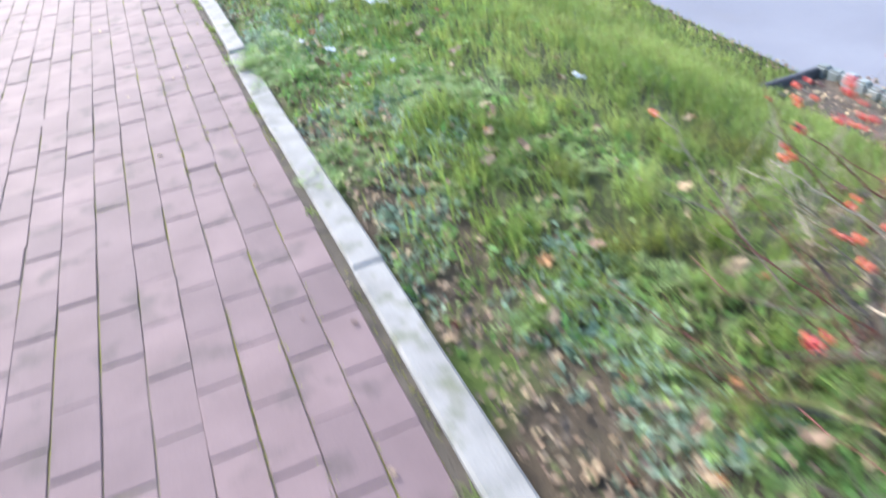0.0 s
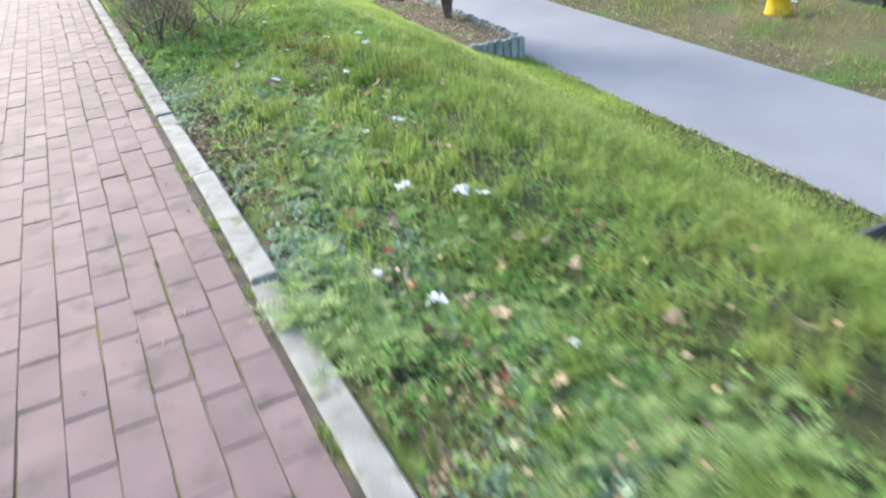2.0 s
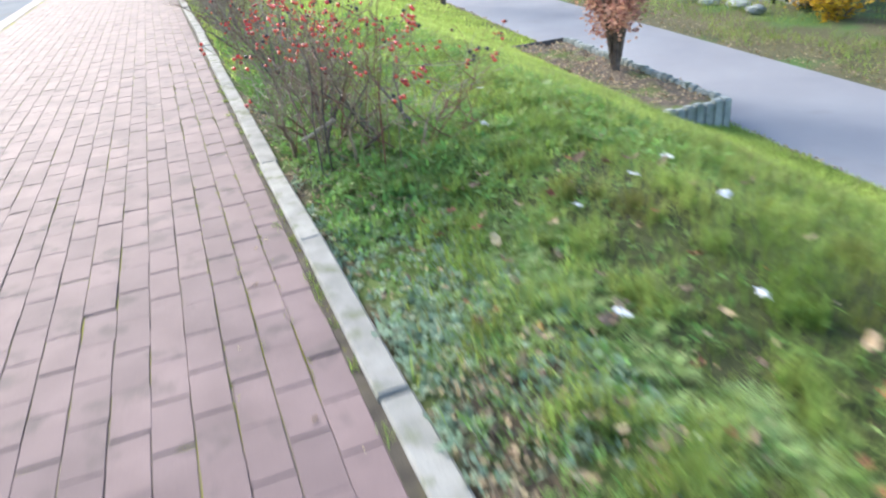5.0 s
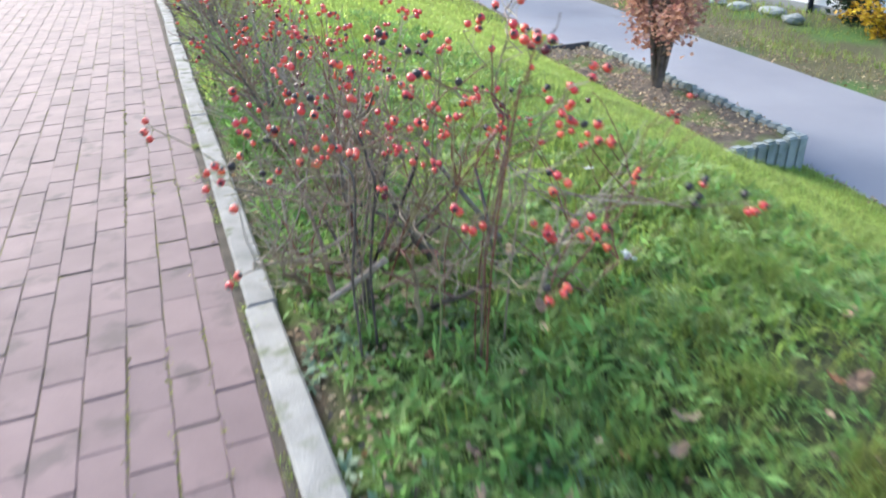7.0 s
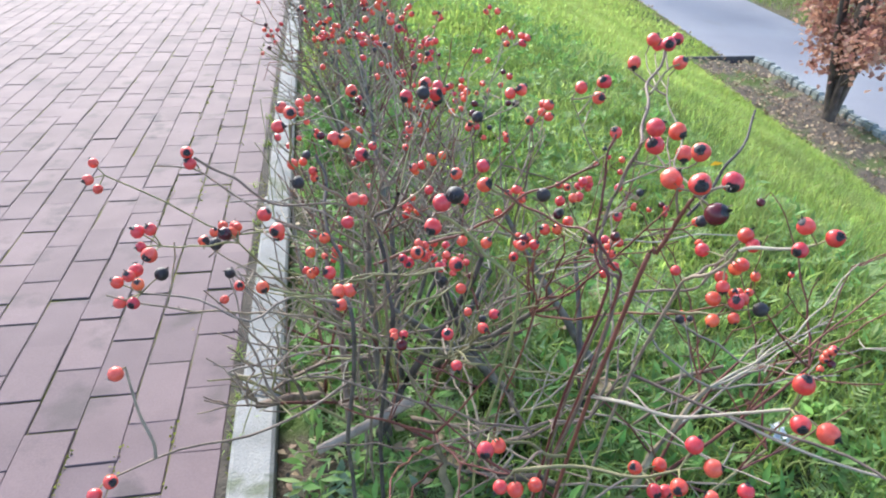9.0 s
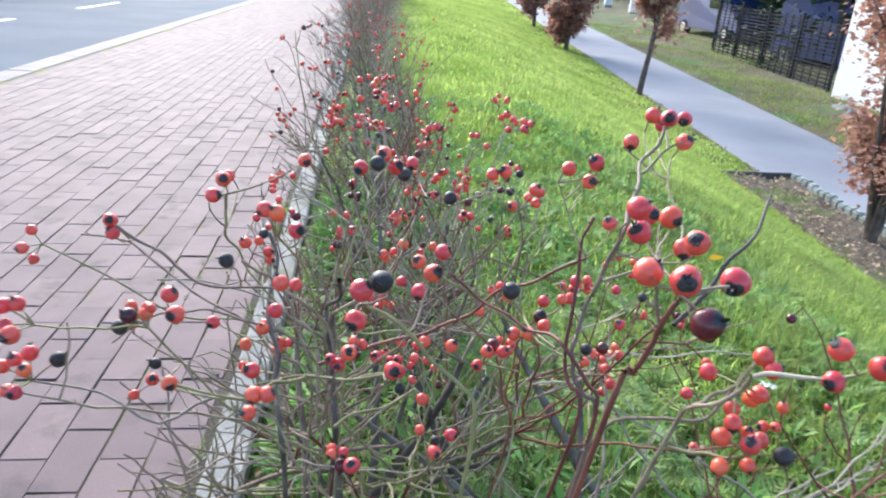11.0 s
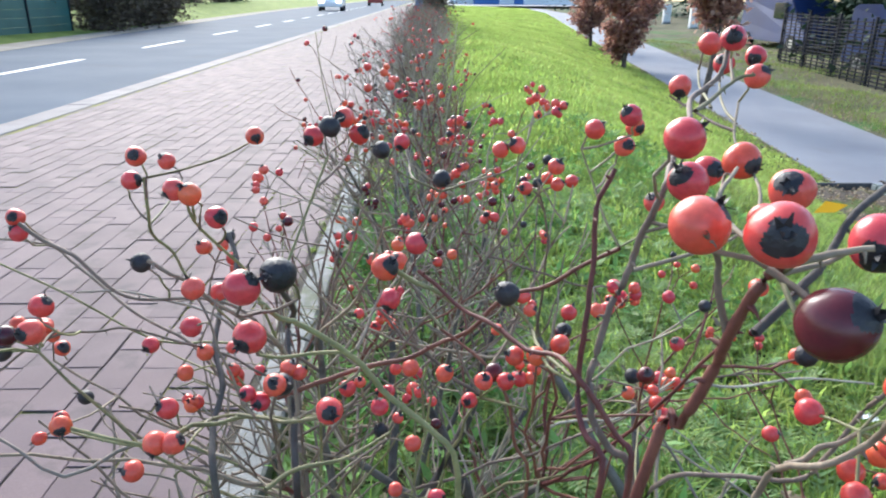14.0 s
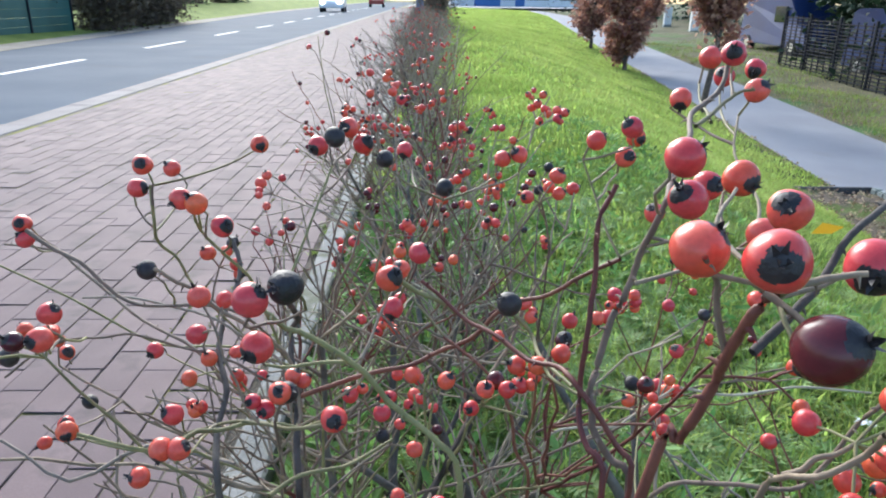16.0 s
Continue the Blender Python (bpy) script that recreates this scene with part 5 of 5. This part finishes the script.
def weed_patch(name, n, x0, x1, y0, y1, test, size, material, label, height, slim=1.0):
    x, y = scatter(rg, n, x0, x1, y0, y1)
    ok = test(x, y)
    x, y = x[ok], y[ok]
    m = len(x)
    heap = np.clip(0.55 + 0.6 * patchy(x, y, 13, 2.2), 0.1, 1.15)
    c = np.repeat(np.stack([x, y, lawn_z(x, y) + rg.uniform(0.2, 1, m) * height * heap], 1), 4, axis=0)
    c[:, :2] += rg.normal(0, size * 0.5, (len(c), 2))
    me = leaves_mesh(name, c, rg.uniform(0.6, 1.25, len(c)) * size * slim, rg, material, 0.35, 2.3 / slim ** 1.7)
    return tagged(put(name, me), label, "weeds", kind="stuff")


def feathery_weeds(name, plants, x0, x1, y0, y1, dense, size, label):
    """Rosettes of arching, finely cut leaves: a rib with pairs of narrow leaflets along it."""
    x, y = scatter(rg, plants, x0, x1, y0, y1)
    ok = dense(x, y) > rg.random(plants)
    x, y = x[ok], y[ok]
    per = 9
    n = len(x) * per
    tpl, tri = [], []
    for k in range(7):
        u = 0.16 + 0.84 * k / 6
        reach = 0.30 * math.sin(math.pi * (0.15 + 0.8 * k / 6)) + 0.03
        for side in (-1, 1):
            i = len(tpl)
            tpl += [(u - 0.055, 0.0), (u + 0.03, 0.0), (u + 0.14, side * reach)]
            tri.append((i, i + 1, i + 2))
    i = len(tpl)
    tpl += [(0.0, -0.022), (0.0, 0.022), (1.05, 0.0)]
    tri.append((i, i + 1, i + 2))
    tpl = np.array(tpl)
    yaw = np.tile(np.arange(per) * 2.4, len(x)) + np.repeat(rg.uniform(0, 6.28, len(x)), per) + rg.normal(0, 0.3, n)
    length = np.repeat(rg.uniform(0.65, 1.3, len(x)), per) * rg.uniform(0.6, 1.2, n) * size
    rise = np.clip(rg.normal(0.95, 0.32, n), 0.2, 1.5)
    d = np.stack([np.cos(yaw), np.sin(yaw)], 1)
    u, w = tpl[None, :, 0], tpl[None, :, 1]
    L = length[:, None]
    out = L * u * np.cos(rise)[:, None] + L * 0.25 * u * u
    up = L * u * np.sin(rise)[:, None] - L * 0.42 * u * u + np.abs(w) * L * 0.25
    cx, cy = np.repeat(x, per)[:, None], np.repeat(y, per)[:, None]
    vx = cx + d[:, 0:1] * out - d[:, 1:2] * w * L
    vy = cy + d[:, 1:2] * out + d[:, 0:1] * w * L
    vz = np.repeat(lawn_z(x, y), per)[:, None] + 0.004 + up
    v = np.stack([vx, vy, vz], -1).reshape(-1, 3)
    t = (np.arange(n)[:, None, None] * len(tpl) + np.array(tri)[None]).reshape(-1, 3)
    return tagged(put(name, bulk(name, v, t, WEED_PALE)), label, "weeds", kind="stuff")


feathery_weeds("feathery_weeds", 3400, 0.2, 1.75, 2.3, 7.1, lambda x, y: np.clip((x - 0.2) * 2.6 - 0.5 * ((y > 4.9) & (y < 5.6)), 0, 1) * np.clip(0.62 + 0.6 * patchy(x, y, 2.6, 0.7) - 1.2 * np.clip((x - 0.62) * 2.5, 0, 1), 0, 1), 0.075,
               "feathery pale green weeds spreading over the bank")
feathery_weeds("feathery_weeds", 260, 0.22, 0.85, 0.6, 2.5, lambda x, y: 0.4 + 0.6 * patchy(x, y, 3.1, 1.7), 0.06, "feathery pale green weeds among the grass")
feathery_weeds("feathery_weeds", 1500, 0.25, 1.9, 7.0, 10.0, lambda x, y: 0.55 + 0.5 * patchy(x, y, 2.4, 0.2), 0.08, "feathery green weeds below the rose bushes")
weed_patch("weeds", 13000, 0.14, 1.9, 2.7, 7.2, lambda x, y: 0.42 * patchy(x, y, 2.0, 0.7) + 0.45 - 0.3 * (x > 1.15) > rg.random(len(x)), 0.0108, WEED,
           "dense low leafy weeds covering the bank", 0.06, 0.72)
weed_patch("weeds", 2800, 0.10, 1.0, 0.4, 3.4, lambda x, y: 0.5 * patchy(x, y, 2.6, 2.2) + 0.4 > rg.random(len(x)), 0.014, WEED, "low leafy weeds near the kerb", 0.05)
weed_patch("grey_weeds", 9500, 0.085, 0.55, 0.8, 7.5, lambda x, y: 0.6 * patchy(x, y, 3.3, 4.1) + 0.3 > rg.random(len(x)), 0.014, WEED_GREY, "small grey-green leaved weeds along the kerb", 0.035)
weed_patch("weeds", 14000, 0.13, 1.9, 6.6, 12.0, lambda x, y: 0.5 * patchy(x, y, 2.2, 1.4) + 0.5 > rg.random(len(x)), 0.018, WEED, "leafy weeds growing below the rose bushes", 0.09, 0.72)
feathery_weeds("feathery_weeds", 60, 0.05, 0.3, 3.15, 3.75, lambda x, y: 0.8 + 0 * x, 0.085, "feathery weeds spilling over the kerb")
feathery_weeds("feathery_weeds", 34, 0.02, 0.2, 2.1, 2.5, lambda x, y: 0.8 + 0 * x, 0.07, "feathery weeds spilling over the kerb")


# crumbled dry leaves where the soil lies bare beside the kerb
for nm, lo, hi, n in (("leaf_litter", 0.6, 3.2, 1500), ("leaf_litter", 4.3, 5.8, 1100), ("leaf_litter", 6.7, 9.0, 800)):
    y = rg.uniform(lo, hi, n)
    x = 0.095 + rg.gamma(1.6, 0.11, n)
    c = np.stack([x, y, lawn_z(x, y) + rg.uniform(0.012, 0.035, n)], 1)
    for q, m in enumerate((LEAF_TAN, LITTER)):
        tagged(put(nm, leaves_mesh(nm, c[q::2], rg.uniform(0.007, 0.019, len(c[q::2])), rg, m, 0.25, 1.5)), "crumbled dry brown leaves on bare soil beside the kerb", "leaf litter", kind="stuff")


def leaf_shape(name, points, material, curl):
    """A thin fallen leaf, lobed and curled, with a midrib fold."""
    vs = [(0, 0, 0.002)] + [(px, py, 0.002 + curl * (px * px + py * py) * 12 + 0.004 * math.sin(k * 1.9)) for k, (px, py) in enumerate(points)]
    n = len(points)
    fs = [(0, 1 + k, 1 + (k + 1) % n) for k in range(n)]
    low = [(a, b, c - 0.0015) for a, b, c in vs]
    m = len(vs)
    fs += [(m, m + 1 + (k + 1) % n, m + 1 + k) for k in range(n)]
    fs += [(1 + k, m + 1 + k, m + 1 + (k + 1) % n, 1 + (k + 1) % n) for k in range(n)]
    return fill(name, vs + low, fs, material)


def ring(lobes, r, ratio, n=18):
    return [(r * (1 + 0.28 * math.cos(lobes * t)) * math.cos(t), r * ratio * (1 + 0.28 * math.cos(lobes * t)) * math.sin(t)) for t in np.linspace(0, 2 * np.pi, n, endpoint=False)]


LEAVES = [leaf_shape("fallen_leaf", ring(1, 0.024, 0.6), LEAF_TAN, 0.9), leaf_shape("fallen_leaf", ring(5, 0.026, 0.9), LEAF_RUST, 0.7),
          leaf_shape("fallen_leaf", ring(2, 0.022, 0.5), LEAF_TAN, 1.4), leaf_shape("fallen_leaf", ring(3, 0.02, 0.8), LEAF_RUST, 1.1)]
WORDS = ["dry tan leaf lying in the grass", "rust-orange lobed leaf lying in the grass", "curled pale brown leaf on the bank", "small reddish leaf among the weeds"]
rl = np.random.default_rng(55)
for k in range(290):
    x = 0.1 + rl.gamma(1.5, 0.3)
    y = rl.uniform(0.5, 8.5)
    if x > 2.2:
        continue
    q = int(rl.choice([0, 0, 0, 1, 2, 2, 3]))
    s = rl.uniform(0.6, 1.35) * (0.62 if q in (1, 3) else 1)
    lift = 0.012 if x < 0.3 else 0.05
    ob = put("fallen_leaf", LEAVES[q], None, pose(x, y, float(lawn_z(x, y)) + lift, rl.normal(0, 22), rl.normal(0, 22), rl.uniform(0, 360)) @ Matrix.Scale(s, 4))
    tagged(ob, WORDS[q], "leaf", "fallen leaves on the bank")
for k in range(26):
    ob = put("fallen_leaf", LEAVES[(0, 2)[k % 2]], None, pose(-rl.gamma(1.2, 0.12) - 0.02, rl.uniform(1, 9), 0.004, rl.normal(0, 5), rl.normal(0, 5), rl.uniform(0, 360)) @ Matrix.Scale(rl.uniform(0.2, 0.45), 4))
    tagged(ob, "crumb of dry leaf lying on the pavers", "leaf", "leaf crumbs on the pavement")
# litter under the verge edge and in the tree beds
for name, n, fx, fy in (("leaf_litter", 2600, lambda y: path_left(y) - rg.uniform(0.0, 0.25, len(y)), (0, 30)), ("leaf_litter", 1100, lambda y: path_left(y) - rg.uniform(0.1, 1.2, len(y)), (10.9, 14.9)),
                        ("leaf_litter", 800, lambda y: path_left(y) - rg.uniform(0.1, 1.2, len(y)), (0.3, 4.3)), ("leaf_litter", 2400, lambda y: path_right(y) + rg.uniform(0.0, 0.9, len(y)), (2, 34))):
    y = rg.uniform(fy[0], fy[1], n)
    x = fx(y)
    if fy[0] in (10.9, 0.3):
        y0 = 10.7 if fy[0] > 5 else 0.2
        zz = path_z(y0) + 0.36 + 0.0165 * (y - y0) + 0.1 * np.clip(path_left(y) - x - 0.5, 0, 1)
    else:
        zz = path_z(y) + 0.025
    me = leaves_mesh(name, np.stack([x, y, zz], 1), rg.uniform(0.02, 0.045, n), rg, LEAF_TAN, 0.1, 1.2)
    tagged(put(name, me), "dry brown leaf litter", "leaf litter", kind="stuff")

# crumbs of dry leaf and stalk, thickest on the soil beside the kerb
x = 0.09 + rg.gamma(1.2, 0.28, 2600)
y = rg.uniform(0.4, 9.0, 2600)
ok = (x < 1.8) & (patchy(x, y, 2.7, 3.0) + 0.5 > rg.random(2600))
x, y = x[ok], y[ok]
me = leaves_mesh("leaf_crumbs", np.stack([x, y, lawn_z(x, y) + 0.012 + 0.04 * rg.random(len(x)) * (x > 0.3)], 1), rg.uniform(0.008, 0.02, len(x)), rg, LEAF_TAN, 0.15, 1.5)
tagged(put("leaf_crumbs", me), "pale crumbs of dry leaf among the grass", "leaf litter", kind="stuff")
# small tufts rooted in the gap between pavers and kerb
cy = rg.uniform(0.3, 11, 46)
x = np.repeat(rg.normal(-0.02, 0.012, 46), 22) + rg.normal(0, 0.008, 46 * 22)
y = np.repeat(cy, 22) + rg.normal(0, 0.02, 46 * 22)
ob = blades("grass_tuft", x, y, np.full(len(x), -0.006), rg.uniform(0.012, 0.04, len(x)), rg.uniform(0.0012, 0.0022, len(x)), rg, GRASS, 1.3)
tagged(ob, "small grass tufts in the gap beside the kerb")

# white scraps caught in the grass
SCRAPS = []
for q in range(3):
    rs = np.random.default_rng(500 + q)
    bm = bmesh.new()
    bmesh.ops.create_grid(bm, x_segments=5, y_segments=4, size=0.02)
    for v in bm.verts:
        v.co += Vector((rs.normal(0, 0.003), rs.normal(0, 0.003), abs(rs.normal(0, 0.007))))
    bmesh.ops.solidify(bm, geom=list(bm.faces), thickness=0.001)
    me = bpy.data.meshes.new("paper_scrap")
    bm.to_mesh(me)
    bm.free()
    me.materials.append(SCRAP)
    SCRAPS.append(me)
for k, (x, y, s) in enumerate(((0.64, 5.66, 0.9), (1.02, 5.58, 0.9), (0.87, 4.55, 1.1), (0.60, 3.93, 1.1), (0.75, 3.78, 1.3), (0.80, 3.72, 1.0), (0.39, 3.27, 1.0), (0.31, 3.49, 0.7),
                               (1.14, 2.46, 1.0), (0.7, 4.5, 0.6), (1.35, 6.1, 1.0), (1.2, 6.4, 0.8), (1.5, 6.6, 1.1), (0.9, 6.3, 0.7), (1.05, 7.4, 0.9), (1.3, 8.0, 0.8), (0.55, 2.9, 0.5), (1.0, 5.0, 0.5))):
    ob = put("paper_scrap", SCRAPS[k % 3], None, pose(x, y, float(lawn_z(x, y)) + 0.06, 20 * math.sin(k), 15 * math.cos(k * 2), 57 * k) @ Matrix.Scale(s, 4))
    tagged(ob, "small crumpled white paper scrap caught in grass", "paper scrap", "white scraps on the bank")

# moss cushions in the gap beside the kerb
mc = []
for k in range(2800):
    yy = rg.uniform(-0.5, 12)
    if math.sin(yy * 2.1) + math.sin(yy * 5.3) < -0.4:
        continue
    mc.append((rg.choice([-0.015, -0.13, -0.23, -0.33]) + rg.normal(0, 0.004), yy, -0.004))
mc = np.array(mc)
tagged(put("moss", leaves_mesh("moss", np.repeat(mc, 5, axis=0) + rg.normal(0, 0.006, (len(mc) * 5, 3)) * (0.6, 2.0, 0.35), rg.uniform(0.004, 0.009, len(mc) * 5), rg, MOSS, 0.3, 1.0)),
       "yellow-green moss growing in the paver joints", "moss", kind="stuff")


# ---------------------------------------------------------------- pavers and kerb stones
def chamfered(w, l, h, c):
    """A block with a chamfered top: half sizes w, l; top at 0."""
    vs = [(-w, -l, -h), (w, -l, -h), (w, l, -h), (-w, l, -h), (-w, -l, -c), (w, -l, -c), (w, l, -c), (-w, l, -c),
          (-w + c, -l + c, 0), (w - c, -l + c, 0), (w - c, l - c, 0), (-w + c, l - c, 0)]
    fs = [(8, 9, 10, 11), (4, 5, 9, 8), (5, 6, 10, 9), (6, 7, 11, 10), (7, 4, 8, 11), (0, 1, 5, 4), (1, 2, 6, 5), (2, 3, 7, 6), (3, 0, 4, 7)]
    return vs, fs


stone_v, stone_f = chamfered(0.043, 0.497, 0.12, 0.007)
stone_mesh = fill("kerb_stone", stone_v, stone_f, KERB)
kerb = tagged(empty("kerb", (0, 0, 0)), "pale concrete edging kerb beside the pavement", "kerb", kind="structure")
rk = np.random.default_rng(8)
for k in range(64):
    put("kerb_stone", stone_mesh, kerb, pose(0.04 + rk.normal(0, 0.004), k * 1.0 - 3 + 0.236, 0.018 + rk.normal(0, 0.004), rk.normal(0, 0.25), rk.normal(0, 1.2), rk.normal(0, 0.25)))
gutter_v, gutter_f = chamfered(0.12, 0.497, 0.12, 0.008)
gutter_mesh = fill("kerb_stone", gutter_v, gutter_f, ROAD_KERB)
edge = tagged(empty("road_kerb", (0, 0, 0)), "flat pale concrete kerb between pavement and road", "kerb", kind="structure")
for k in range(90):
    put("kerb_stone", gutter_mesh, edge, pose(-2.61, k * 1.0 - 15.5, 0.0 + rk.normal(0, 0.002), 0, 0, rk.normal(0, 0.1)))

pv, pf = chamfered(0.0486, 0.0984, 0.05, 0.0017)
paver_mesh = fill("paver", pv, pf, PAVER)
PV, PF = np.array(pv), np.array(pf[:5])
rp = np.random.default_rng(17)
many_v, many_f, count, near_count = [], [], 0, 0
for col in range(24):
    cxp = -0.08 - 0.1 * col
    for row in range(-30, 420):
        cyp = 0.2 * row + (0.0 if col % 2 else 0.1)
        jit = (cxp + rp.normal(0, 0.0012), cyp + rp.normal(0, 0.002), rp.normal(0, 0.0012), rp.normal(0, 0.12), rp.normal(0, 0.16), rp.normal(0, 0.4))
        if col < 9 and 1.2 < cyp < 7.8 and near_count < 298:
            put("paver", paver_mesh, bed, pose(*jit))
            near_count += 1
        else:
            a = radians(jit[5])
            q = PV.copy()
            q[:, 2] += q[:, 0] * radians(jit[4]) + q[:, 1] * radians(jit[3]) + jit[2]
            q = np.stack([q[:, 0] - q[:, 1] * a + jit[0], q[:, 1] + q[:, 0] * a + jit[1], q[:, 2]], 1)
            many_v.append(q)
            many_f.append(PF + count)
            count += 12
mf = np.concatenate(many_f)
tri = np.concatenate([mf[:, [0, 1, 2]], mf[:, [0, 2, 3]]])
tagged(put("pavers", bulk("pavers", np.concatenate(many_v), tri, PAVER, True), bed), "red-pink concrete pavers laid in running bond", kind="stuff")
